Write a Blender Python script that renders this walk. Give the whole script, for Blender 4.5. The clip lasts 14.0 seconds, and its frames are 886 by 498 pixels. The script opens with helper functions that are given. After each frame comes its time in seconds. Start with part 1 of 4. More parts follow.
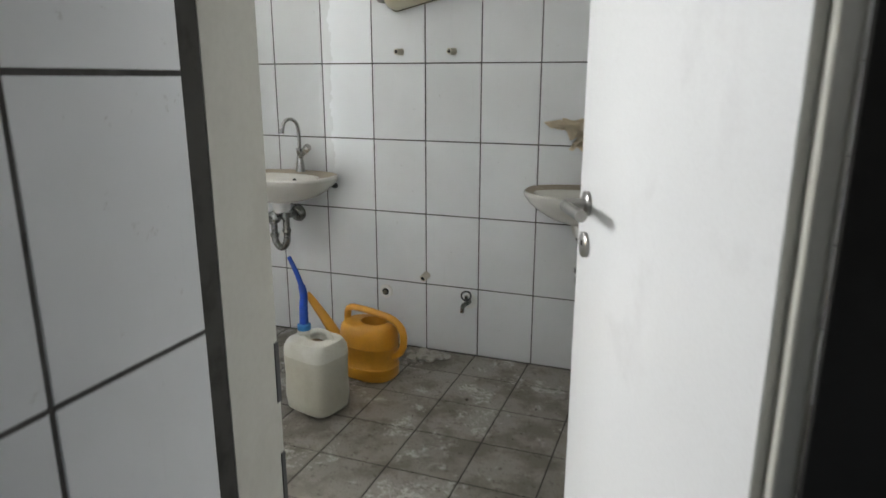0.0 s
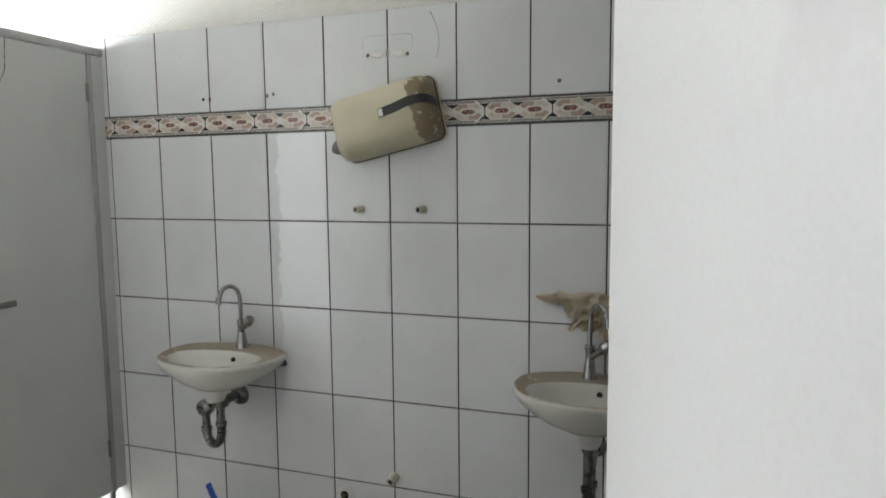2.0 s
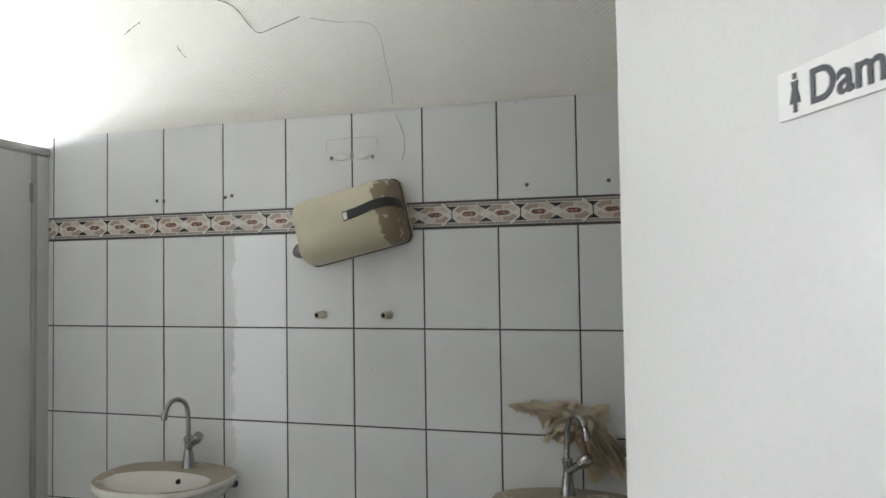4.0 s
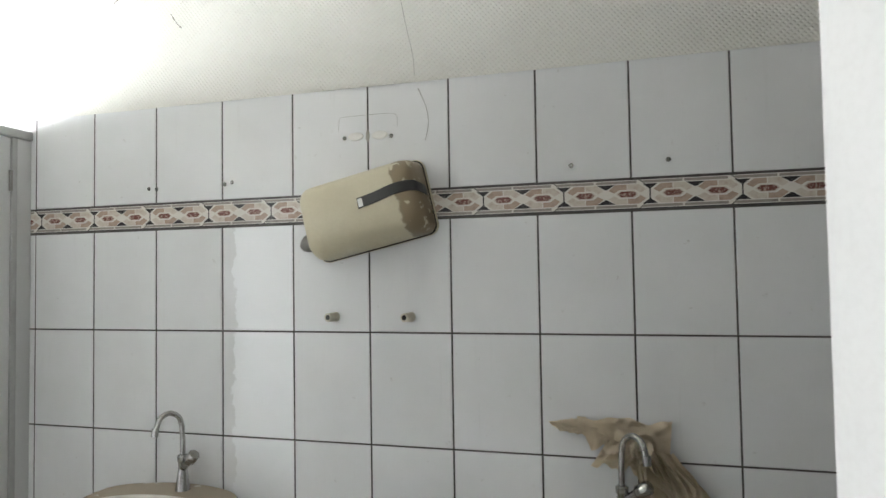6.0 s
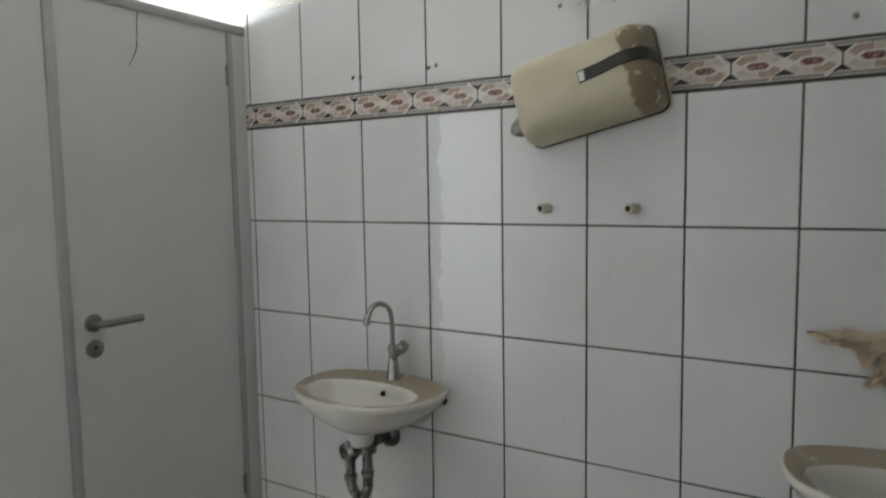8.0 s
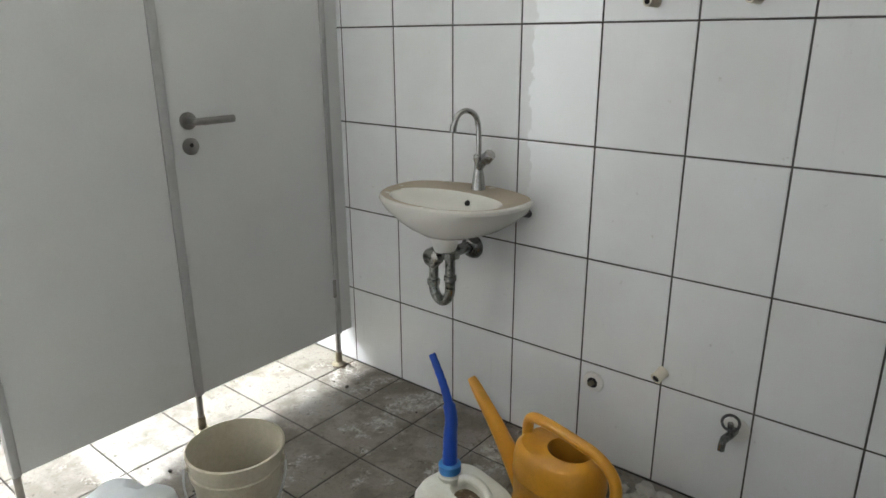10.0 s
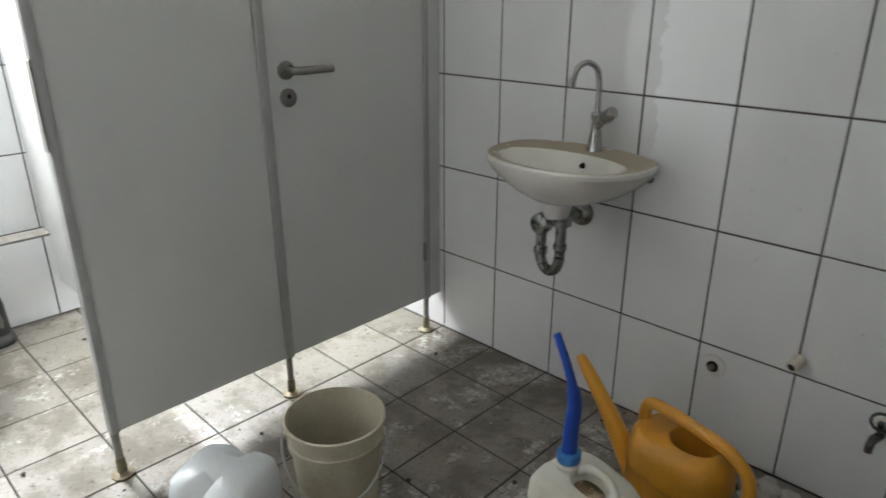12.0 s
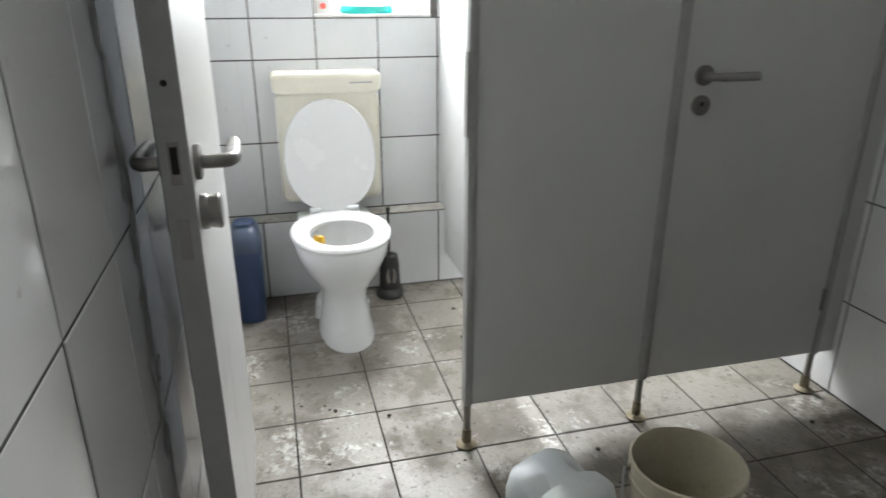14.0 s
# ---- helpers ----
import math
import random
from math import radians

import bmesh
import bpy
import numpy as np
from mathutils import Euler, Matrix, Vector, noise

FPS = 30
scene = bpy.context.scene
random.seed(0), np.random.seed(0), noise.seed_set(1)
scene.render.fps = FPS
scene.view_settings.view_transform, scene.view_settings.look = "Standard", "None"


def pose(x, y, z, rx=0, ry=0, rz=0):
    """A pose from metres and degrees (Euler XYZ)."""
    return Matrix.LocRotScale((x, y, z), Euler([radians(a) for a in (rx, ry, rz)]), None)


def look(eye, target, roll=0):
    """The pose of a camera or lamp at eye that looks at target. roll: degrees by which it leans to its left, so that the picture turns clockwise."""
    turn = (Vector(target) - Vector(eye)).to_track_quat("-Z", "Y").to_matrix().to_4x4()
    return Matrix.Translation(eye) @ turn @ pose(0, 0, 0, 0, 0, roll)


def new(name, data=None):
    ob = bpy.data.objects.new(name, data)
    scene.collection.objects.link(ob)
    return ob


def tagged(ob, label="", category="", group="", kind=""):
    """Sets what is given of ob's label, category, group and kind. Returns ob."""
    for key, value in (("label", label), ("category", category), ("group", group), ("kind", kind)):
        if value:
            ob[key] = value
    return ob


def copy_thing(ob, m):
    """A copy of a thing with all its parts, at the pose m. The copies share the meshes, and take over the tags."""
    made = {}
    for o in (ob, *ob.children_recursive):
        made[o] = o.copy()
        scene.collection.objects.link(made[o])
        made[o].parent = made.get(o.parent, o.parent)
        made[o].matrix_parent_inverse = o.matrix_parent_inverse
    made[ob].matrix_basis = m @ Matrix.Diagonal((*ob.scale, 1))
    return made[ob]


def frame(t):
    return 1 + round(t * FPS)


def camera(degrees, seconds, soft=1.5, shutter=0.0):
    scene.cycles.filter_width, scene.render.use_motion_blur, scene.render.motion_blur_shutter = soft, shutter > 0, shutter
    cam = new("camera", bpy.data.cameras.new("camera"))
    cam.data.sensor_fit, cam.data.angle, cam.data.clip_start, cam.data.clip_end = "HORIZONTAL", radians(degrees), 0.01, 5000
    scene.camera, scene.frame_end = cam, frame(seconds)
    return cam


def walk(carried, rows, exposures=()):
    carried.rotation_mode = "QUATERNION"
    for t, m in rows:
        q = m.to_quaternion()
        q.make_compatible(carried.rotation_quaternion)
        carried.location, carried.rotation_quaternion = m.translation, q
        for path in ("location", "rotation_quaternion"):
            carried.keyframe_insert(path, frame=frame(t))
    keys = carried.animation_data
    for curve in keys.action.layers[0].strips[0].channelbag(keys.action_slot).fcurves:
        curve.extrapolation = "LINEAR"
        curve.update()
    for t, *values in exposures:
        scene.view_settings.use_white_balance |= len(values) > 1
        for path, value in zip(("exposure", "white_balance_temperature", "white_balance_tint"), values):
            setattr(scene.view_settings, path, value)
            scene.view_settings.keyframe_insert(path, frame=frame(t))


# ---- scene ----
cam = camera(67.5, 14.0, shutter=0.5)
PATH = [
    (0, (2.339, -2.709, 1.237), (1.664, -0.893, 0.738), 0.1),
    (0.3, (2.291, -2.616, 1.256), (1.588, -0.809, 0.770), -0.0),
    (0.5, (2.261, -2.560, 1.254), (1.541, -0.752, 0.791), -0.1),
    (1, (2.219, -2.389, 1.247), (1.498, -0.556, 0.897), -0.1),
    (1.5, (2.218, -2.221, 1.337), (1.527, -0.364, 1.065), -0.3),
    (2, (2.205, -2.151, 1.444), (1.544, -0.275, 1.239), -0.5),
    (2.5, (2.196, -2.120, 1.452), (1.554, -0.225, 1.375), -0.5),
    (3, (2.184, -2.130, 1.490), (1.641, -0.206, 1.504), -0.7),
    (5.5, (2.030, -1.895, 1.478), (1.514, 0.036, 1.558), -0.9),
    (6, (2.005, -1.821, 1.466), (1.449, 0.099, 1.543), -0.9),
    (6.5, (1.978, -1.784, 1.468), (1.393, 0.127, 1.527), -0.9),
    (7, (1.936, -1.744, 1.433), (1.196, 0.113, 1.471), -0.8),
    (7.5, (1.873, -1.729, 1.442), (0.973, 0.056, 1.383), -1.0),
    (8, (1.842, -1.706, 1.4), (0.804, -0.006, 1.222), -0.9),
    (8.5, (1.839, -1.692, 1.329), (0.731, -0.054, 1.033), -0.4),
    (9, (1.824, -1.703, 1.285), (0.686, -0.109, 0.88), 0.0),
    (9.2, (1.831, -1.694, 1.269), (0.665, -0.138, 0.8), -0.0),
    (11.5, (1.725, -1.687, 1.248), (0.493, -0.264, 0.57), -0.1),
    (12, (1.628, -1.676, 1.232), (0.326, -0.34, 0.51), -0.1),
    (12.5, (1.572, -1.68, 1.252), (0.177, -0.467, 0.489), -0.2),
    (13, (1.53, -1.686, 1.252), (-0.078, -0.766, 0.498), -0.5),
    (13.5, (1.526, -1.716, 1.203), (-0.223, -1.034, 0.513), -0.4),
    (14, (1.504, -1.699, 1.216), (-0.307, -1.232, 0.507), 0.0),
]
EXPOSURES = [(0, -0.2), (0.5, -0.3), (1, -0.25), (2, -0.5), (3, -0.58), (5.5, -0.32), (6.0, -0.2), (7.0, -0.6), (8, -0.72), (9, -0.12), (11.5, -0.4), (12.1, -0.8), (12.6, -1.35), (13, -1.0), (13.5, -1.15), (14, -1.3)]
walk(cam, [(t, look(eye, target, roll)) for t, eye, target, roll in PATH], EXPOSURES)
WIN_POWER, ANTE_POWER = 180.0, 3.6

# ---- light ----
world = bpy.data.worlds.new("world")
scene.world = world
world.use_nodes = True
_sky = world.node_tree.nodes.new("ShaderNodeTexSky")
_sky.sky_type, _sky.sun_disc = "NISHITA", False
_sky.sun_elevation, _sky.sun_rotation = radians(38), radians(200)
world.node_tree.links.new(_sky.outputs["Color"], world.node_tree.nodes["Background"].inputs["Color"])
world.node_tree.nodes["Background"].inputs["Strength"].default_value = 0.10


def lamp_area(name, place, target, w, h, power, colour):
    data = bpy.data.lights.new(name, "AREA")
    data.shape, data.size, data.size_y, data.energy, data.color = "RECTANGLE", w, h, power, colour
    ob = new(name, data)
    ob.matrix_world = look(place, target)
    return ob


DAY = (0.962, 0.982, 1.0)
lamp_area("window_daylight", (-1.46, -1.26, 1.60), (0.5, -1.26, 0.25), 0.44, 0.84, WIN_POWER, DAY)
lamp_area("window_daylight", (-1.46, -0.52, 1.60), (0.5, -0.52, 0.25), 0.44, 0.84, WIN_POWER, DAY)
lamp_area("window_daylight", (3.10, -4.28, 1.55), (2.4, -2.0, 1.2), 0.9, 1.1, ANTE_POWER, DAY)


# ---- materials ----
def nodes_of(name):
    m = bpy.data.materials.new(name)
    m.use_nodes = True
    t = m.node_tree
    return m, t, t.nodes["Principled BSDF"]


def noise_at(t, scale, detail=4.0, rough=0.55, stretch=None):
    g = t.nodes.new("ShaderNodeNewGeometry")
    n = t.nodes.new("ShaderNodeTexNoise")
    n.inputs["Scale"].default_value, n.inputs["Detail"].default_value, n.inputs["Roughness"].default_value = scale, detail, rough
    if stretch:
        mp = t.nodes.new("ShaderNodeMapping")
        mp.inputs["Scale"].default_value = stretch
        t.links.new(g.outputs["Position"], mp.inputs["Vector"])
        t.links.new(mp.outputs["Vector"], n.inputs["Vector"])
    else:
        t.links.new(g.outputs["Position"], n.inputs["Vector"])
    return n.outputs["Fac"]


def ramp(t, fac, lo, hi):
    r = t.nodes.new("ShaderNodeMapRange")
    r.interpolation_type = "SMOOTHSTEP"
    r.inputs["From Min"].default_value, r.inputs["From Max"].default_value = lo, hi
    t.links.new(fac, r.inputs["Value"])
    return r.outputs["Result"]


def mix(t, fac, a, b):
    m = t.nodes.new("ShaderNodeMix")
    m.data_type = "RGBA"
    for sock, v in ((m.inputs["Factor"], fac), (m.inputs["A"], a), (m.inputs["B"], b)):
        if isinstance(v, (int, float)):
            sock.default_value = v
        elif isinstance(v, tuple):
            sock.default_value = (*v, 1.0)
        else:
            t.links.new(v, sock)
    return m.outputs["Result"]


def times(t, a, b):
    m = t.nodes.new("ShaderNodeMath")
    m.operation = "MULTIPLY"
    for sock, v in zip(m.inputs, (a, b)):
        if isinstance(v, (int, float)):
            sock.default_value = v
        else:
            t.links.new(v, sock)
    return m.outputs["Value"]


def bump(t, p, height, strength, distance):
    b = t.nodes.new("ShaderNodeBump")
    b.inputs["Strength"].default_value, b.inputs["Distance"].default_value = strength, distance
    t.links.new(height, b.inputs["Height"])
    t.links.new(b.outputs["Normal"], p.inputs["Normal"])


def plain(name, colour, dirt, rough=0.5, metal=0.0, scale=6.0, amount=0.5, fine=60.0, relief=0.15, lo=0.45, hi=0.7, stretch=None):
    """A surface of one colour with stains at a large scale, grain at a fine one and a little relief."""
    m, t, p = nodes_of(name)
    big = ramp(t, noise_at(t, scale, 5, 0.6, stretch), lo, hi)
    small = noise_at(t, fine, 3)
    c = mix(t, times(t, big, amount), colour, dirt)
    c = mix(t, times(t, ramp(t, small, 0.35, 0.75), 0.18), c, dirt)
    t.links.new(c, p.inputs["Base Color"])
    r = t.nodes.new("ShaderNodeMapRange")
    r.inputs["To Min"].default_value, r.inputs["To Max"].default_value = max(rough - 0.06, 0.03), min(rough + 0.14, 1)
    t.links.new(big, r.inputs["Value"])
    t.links.new(r.outputs["Result"], p.inputs["Roughness"])
    p.inputs["Metallic"].default_value = metal
    if relief:
        bump(t, p, small, relief, 0.002)
    return m


def tile_white(name, colour):
    m, t, p = nodes_of(name)
    info = t.nodes.new("ShaderNodeObjectInfo")
    shade = mix(t, times(t, info.outputs["Random"], 0.35), colour, tuple(c * 0.90 for c in colour))
    film = times(t, ramp(t, noise_at(t, 3.2, 3, 0.5), 0.30, 0.85), 0.26)
    c = mix(t, film, shade, (0.50, 0.50, 0.48))
    specks = times(t, ramp(t, noise_at(t, 34, 4, 0.7), 0.64, 0.76), 0.42)
    c = mix(t, specks, c, (0.36, 0.33, 0.29))
    streak = times(t, ramp(t, noise_at(t, 1.0, 5, 0.62, (34, 34, 2.2)), 0.60, 0.80), 0.16)
    c = mix(t, streak, c, (0.42, 0.41, 0.38))
    t.links.new(c, p.inputs["Base Color"])
    r = t.nodes.new("ShaderNodeMapRange")
    r.inputs["To Min"].default_value, r.inputs["To Max"].default_value = 0.03, 0.11
    t.links.new(ramp(t, noise_at(t, 5, 2, 0.5), 0.2, 0.85), r.inputs["Value"])
    t.links.new(r.outputs["Result"], p.inputs["Roughness"])
    bump(t, p, noise_at(t, 9, 2), 0.06, 0.004)
    return m


def floor_tile_mat():
    m, t, p = nodes_of("floor_tile")
    info = t.nodes.new("ShaderNodeObjectInfo")
    c = mix(t, info.outputs["Random"], (0.215, 0.198, 0.170), (0.27, 0.250, 0.218))
    grime = ramp(t, noise_at(t, 5.0, 6, 0.66), 0.44, 0.62)
    c = mix(t, times(t, grime, 0.60), c, (0.110, 0.092, 0.070))
    lime = ramp(t, noise_at(t, 3.4, 8, 0.76), 0.53, 0.60)
    scuff = ramp(t, noise_at(t, 32, 8, 0.78), 0.44, 0.56)
    c = mix(t, times(t, times(t, lime, scuff), 0.85), c, (0.56, 0.545, 0.51))
    pits = ramp(t, noise_at(t, 70, 6, 0.8), 0.56, 0.64)
    c = mix(t, times(t, pits, 0.70), c, (0.075, 0.062, 0.048))
    dots = ramp(t, noise_at(t, 27, 5, 0.75), 0.57, 0.66)
    c = mix(t, times(t, dots, 0.90), c, (0.07, 0.056, 0.04))
    fine = noise_at(t, 120, 3)
    c = mix(t, times(t, ramp(t, fine, 0.4, 0.7), 0.38), c, (0.16, 0.14, 0.11))
    t.links.new(c, p.inputs["Base Color"])
    r = t.nodes.new("ShaderNodeMapRange")
    r.inputs["To Min"].default_value, r.inputs["To Max"].default_value = 0.38, 0.75
    t.links.new(grime, r.inputs["Value"])
    t.links.new(r.outputs["Result"], p.inputs["Roughness"])
    bump(t, p, noise_at(t, 40, 5, 0.7), 0.35, 0.004)
    return m


def wallpaper_mat():
    m, t, p = nodes_of("woven_wallpaper")
    c = mix(t, times(t, ramp(t, noise_at(t, 2.4, 5), 0.4, 0.75), 0.35), (0.80, 0.79, 0.74), (0.68, 0.67, 0.61))
    t.links.new(c, p.inputs["Base Color"])
    p.inputs["Roughness"].default_value = 0.75
    g = t.nodes.new("ShaderNodeNewGeometry")
    mp = t.nodes.new("ShaderNodeMapping")
    mp.inputs["Rotation"].default_value = (0, radians(38), 0)
    t.links.new(g.outputs["Position"], mp.inputs["Vector"])
    w1 = t.nodes.new("ShaderNodeTexWave")
    w1.bands_direction = "X"
    w1.inputs["Scale"].default_value, w1.inputs["Distortion"].default_value = 32, 1.2
    w1.inputs["Detail Scale"].default_value = 3.0
    w2 = t.nodes.new("ShaderNodeTexWave")
    w2.bands_direction = "Z"
    w2.inputs["Scale"].default_value, w2.inputs["Distortion"].default_value = 24, 1.5
    for w in (w1, w2):
        t.links.new(mp.outputs["Vector"], w.inputs["Vector"])
    bump(t, p, times(t, w1.outputs["Fac"], w2.outputs["Fac"]), 0.65, 0.004)
    return m


def dusty_ceramic(name, colour, dust, strength):
    """Sanitary ceramic; dried dirt with ragged edges lies on what faces up."""
    m, t, p = nodes_of(name)
    g = t.nodes.new("ShaderNodeNewGeometry")
    sep = t.nodes.new("ShaderNodeSeparateXYZ")
    t.links.new(g.outputs["Normal"], sep.inputs["Vector"])
    up = ramp(t, sep.outputs["Z"], 0.72, 0.93)
    rag = ramp(t, noise_at(t, 7, 6, 0.65), 0.36, 0.44)
    mask = times(t, times(t, up, rag), strength)
    c = mix(t, times(t, ramp(t, noise_at(t, 4, 4), 0.4, 0.8), 0.25), colour, tuple(v * 0.8 for v in colour))
    c = mix(t, mask, c, dust)
    t.links.new(c, p.inputs["Base Color"])
    r = t.nodes.new("ShaderNodeMapRange")
    r.inputs["To Min"].default_value, r.inputs["To Max"].default_value = 0.14, 0.85
    t.links.new(mask, r.inputs["Value"])
    t.links.new(r.outputs["Result"], p.inputs["Roughness"])
    return m


def translucent_plastic(name, colour, dirt, sheen):
    m = plain(name, colour, dirt, 0.42, 0, 7, 0.45, 90, 0.1)
    p = m.node_tree.nodes["Principled BSDF"]
    p.inputs["Subsurface Weight"].default_value = sheen
    p.inputs["Subsurface Radius"].default_value = (0.03, 0.03, 0.025)
    return m


TILE = tile_white("white_tile", (0.80, 0.81, 0.82))


def wiped_tile():
    """The same tile with a whiter, ragged upright smear of old filler on it."""
    m = tile_white("white_tile_smeared", (0.80, 0.81, 0.82))
    t = m.node_tree
    p = t.nodes["Principled BSDF"]
    g = t.nodes.new("ShaderNodeNewGeometry")
    sep = t.nodes.new("ShaderNodeSeparateXYZ")
    t.links.new(g.outputs["Position"], sep.inputs["Vector"])
    wob = t.nodes.new("ShaderNodeMath")
    wob.operation = "MULTIPLY_ADD"
    t.links.new(noise_at(t, 11, 4, 0.6), wob.inputs[0])
    wob.inputs[1].default_value = 0.10
    t.links.new(sep.outputs["X"], wob.inputs[2])
    mask = times(t, ramp(t, wob.outputs["Value"], 0.838, 0.846), times(t, ramp(t, sep.outputs["Z"], 0.70, 0.95), 0.85))
    old = p.inputs["Base Color"].links[0].from_socket
    t.links.new(mix(t, mask, old, (0.90, 0.92, 0.94)), p.inputs["Base Color"])
    return m


TILE_SMEARED = wiped_tile()
GROUT = plain("grout", (0.085, 0.08, 0.075), (0.04, 0.037, 0.033), 0.9, 0, 20, 0.6)
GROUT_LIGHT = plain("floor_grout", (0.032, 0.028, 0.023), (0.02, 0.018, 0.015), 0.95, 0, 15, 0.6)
FLOOR = floor_tile_mat()
PAPER = wallpaper_mat()
# plaster and ceiling of unseen surfaces, coloured darker to weaken bounced light
PLASTER = plain("darkened_plaster", (0.50, 0.49, 0.47), (0.38, 0.37, 0.35), 0.8, 0, 2.5, 0.4)
CEILING = plain("darkened_ceiling_paint", (0.62, 0.61, 0.58), (0.48, 0.47, 0.43), 0.85, 0, 2, 0.35)
PANEL = plain("grey_laminate", (0.64, 0.65, 0.64), (0.56, 0.56, 0.545), 0.38, 0, 3, 0.35, 140, 0.06)
# slate blue chosen for the dark reflection it gives in the tiles
SLATE = plain("slate_blue_reflected", (0.10, 0.135, 0.165), (0.075, 0.095, 0.115), 0.35, 0, 3, 0.4, 140, 0.05)
PROFILE = plain("grey_profile", (0.42, 0.425, 0.42), (0.30, 0.295, 0.28), 0.42, 0.0, 8, 0.4)
DOORWHITE = plain("white_door_laminate", (0.71, 0.71, 0.70), (0.57, 0.56, 0.545), 0.34, 0, 4.5, 0.42, 160, 0.015, 0.54, 0.74)
CREAM = plain("cream_frame_paint", (0.58, 0.565, 0.50), (0.46, 0.44, 0.38), 0.45, 0, 5, 0.4, 90, 0.08)
# dark joints; at the door frame the colour includes the gap's shadow
DARKGAP = plain("dark_joint_and_shade", (0.045, 0.042, 0.035), (0.03, 0.028, 0.024), 0.8, 0, 20, 0.5)
# near-black puts the darkness of an unlit space into the colour
BLACKWALL = plain("unlit_space_black", (0.03, 0.028, 0.026), (0.02, 0.018, 0.017), 0.9, 0, 4, 0.5)
CERAMIC = dusty_ceramic("dusty_ceramic", (0.70, 0.685, 0.635), (0.30, 0.245, 0.175), 0.9)
WC = dusty_ceramic("white_ceramic", (0.82, 0.83, 0.83), (0.70, 0.68, 0.62), 0.15)
SEAT = plain("white_seat_plastic", (0.82, 0.82, 0.82), (0.76, 0.755, 0.74), 0.22, 0, 5, 0.2, 90, 0.0)
CISTERN = plain("yellowed_plastic", (0.74, 0.71, 0.61), (0.58, 0.51, 0.38), 0.35, 0, 4, 0.5, 90, 0.04)
CHROME = plain("dull_chrome", (0.46, 0.46, 0.45), (0.24, 0.225, 0.20), 0.18, 1.0, 26, 0.6, 120, 0.08)
CORRODED = plain("corroded_chrome", (0.32, 0.325, 0.31), (0.07, 0.075, 0.065), 0.24, 0.95, 34, 0.95, 160, 0.30, 0.48, 0.62)
STEEL = plain("satin_steel", (0.30, 0.29, 0.275), (0.20, 0.19, 0.175), 0.36, 0.9, 20, 0.4, 120, 0.05)
BRASS = plain("tarnished_brass", (0.22, 0.19, 0.13), (0.11, 0.09, 0.06), 0.5, 0.5, 30, 0.6)
BEIGE = plain("beige_plastic", (0.62, 0.57, 0.42), (0.48, 0.42, 0.29), 0.42, 0, 5, 0.4, 120, 0.05)
BROWN = plain("brown_dust", (0.30, 0.235, 0.15), (0.55, 0.49, 0.35), 0.8, 0, 16, 0.7, 60, 0.2, 0.54, 0.60)
BLACK = plain("black_plastic", (0.03, 0.03, 0.03), (0.06, 0.055, 0.05), 0.4, 0, 10, 0.4)
# near-black paints the shade inside holes; a screw and the toilet water share it
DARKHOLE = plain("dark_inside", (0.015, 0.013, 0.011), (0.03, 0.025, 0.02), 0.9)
ORANGE = plain("orange_plastic", (0.64, 0.295, 0.022), (0.40, 0.19, 0.03), 0.38, 0, 6, 0.45, 90, 0.08)
BLUE = plain("blue_plastic", (0.008, 0.062, 0.40), (0.01, 0.05, 0.28), 0.35, 0, 12, 0.4, 90, 0.05)
BLUECAP = plain("light_blue_plastic", (0.03, 0.20, 0.50), (0.02, 0.10, 0.30), 0.35, 0, 12, 0.4)
BIN = plain("dark_blue_plastic", (0.030, 0.055, 0.13), (0.02, 0.035, 0.08), 0.4, 0, 8, 0.4)
BINLID = plain("slate_blue_plastic", (0.055, 0.075, 0.12), (0.035, 0.05, 0.08), 0.4, 0, 8, 0.4)
JERRY = translucent_plastic("milky_plastic", (0.70, 0.69, 0.62), (0.50, 0.46, 0.36), 0.25)
JERRYFULL = translucent_plastic("milky_plastic_filled", (0.57, 0.55, 0.46), (0.44, 0.41, 0.32), 0.2)
CLEAR = translucent_plastic("pale_bottle_plastic", (0.72, 0.76, 0.77), (0.60, 0.63, 0.64), 0.25)
BUCKET = translucent_plastic("stained_white_plastic", (0.56, 0.52, 0.41), (0.28, 0.215, 0.115), 0.1)
RAG = plain("beige_cloth", (0.80, 0.70, 0.54), (0.68, 0.57, 0.41), 0.95, 0, 10, 0.5, 260, 0.5)
PIPEPVC = plain("cream_pvc", (0.60, 0.56, 0.46), (0.40, 0.36, 0.27), 0.5, 0, 20, 0.5)
WHITEPVC = plain("white_pvc", (0.78, 0.77, 0.74), (0.55, 0.53, 0.48), 0.4, 0, 20, 0.4)
DIRT = plain("dried_brown_dirt", (0.13, 0.085, 0.045), (0.38, 0.31, 0.22), 0.95, 0, 60, 0.8, 200, 0.5, 0.50, 0.60)
CEMENT = plain("cement_crumbs", (0.42, 0.40, 0.36), (0.22, 0.20, 0.17), 0.95, 0, 30, 0.6, 200, 0.6)
DEBRIS = plain("dark_debris", (0.06, 0.05, 0.04), (0.03, 0.025, 0.02), 0.95, 0, 30, 0.5)
TEAL = plain("teal_film", (0.03, 0.50, 0.46), (0.02, 0.36, 0.34), 0.3, 0, 12, 0.5)
SIGN = plain("white_sign_plastic", (0.82, 0.82, 0.80), (0.72, 0.71, 0.68), 0.3, 0, 6, 0.3)
INK = plain("dark_ink", (0.035, 0.04, 0.055), (0.05, 0.05, 0.06), 0.5)
COBWEB = plain("grey_cobweb", (0.20, 0.19, 0.17), (0.32, 0.30, 0.27), 0.95, 0, 40, 0.6)
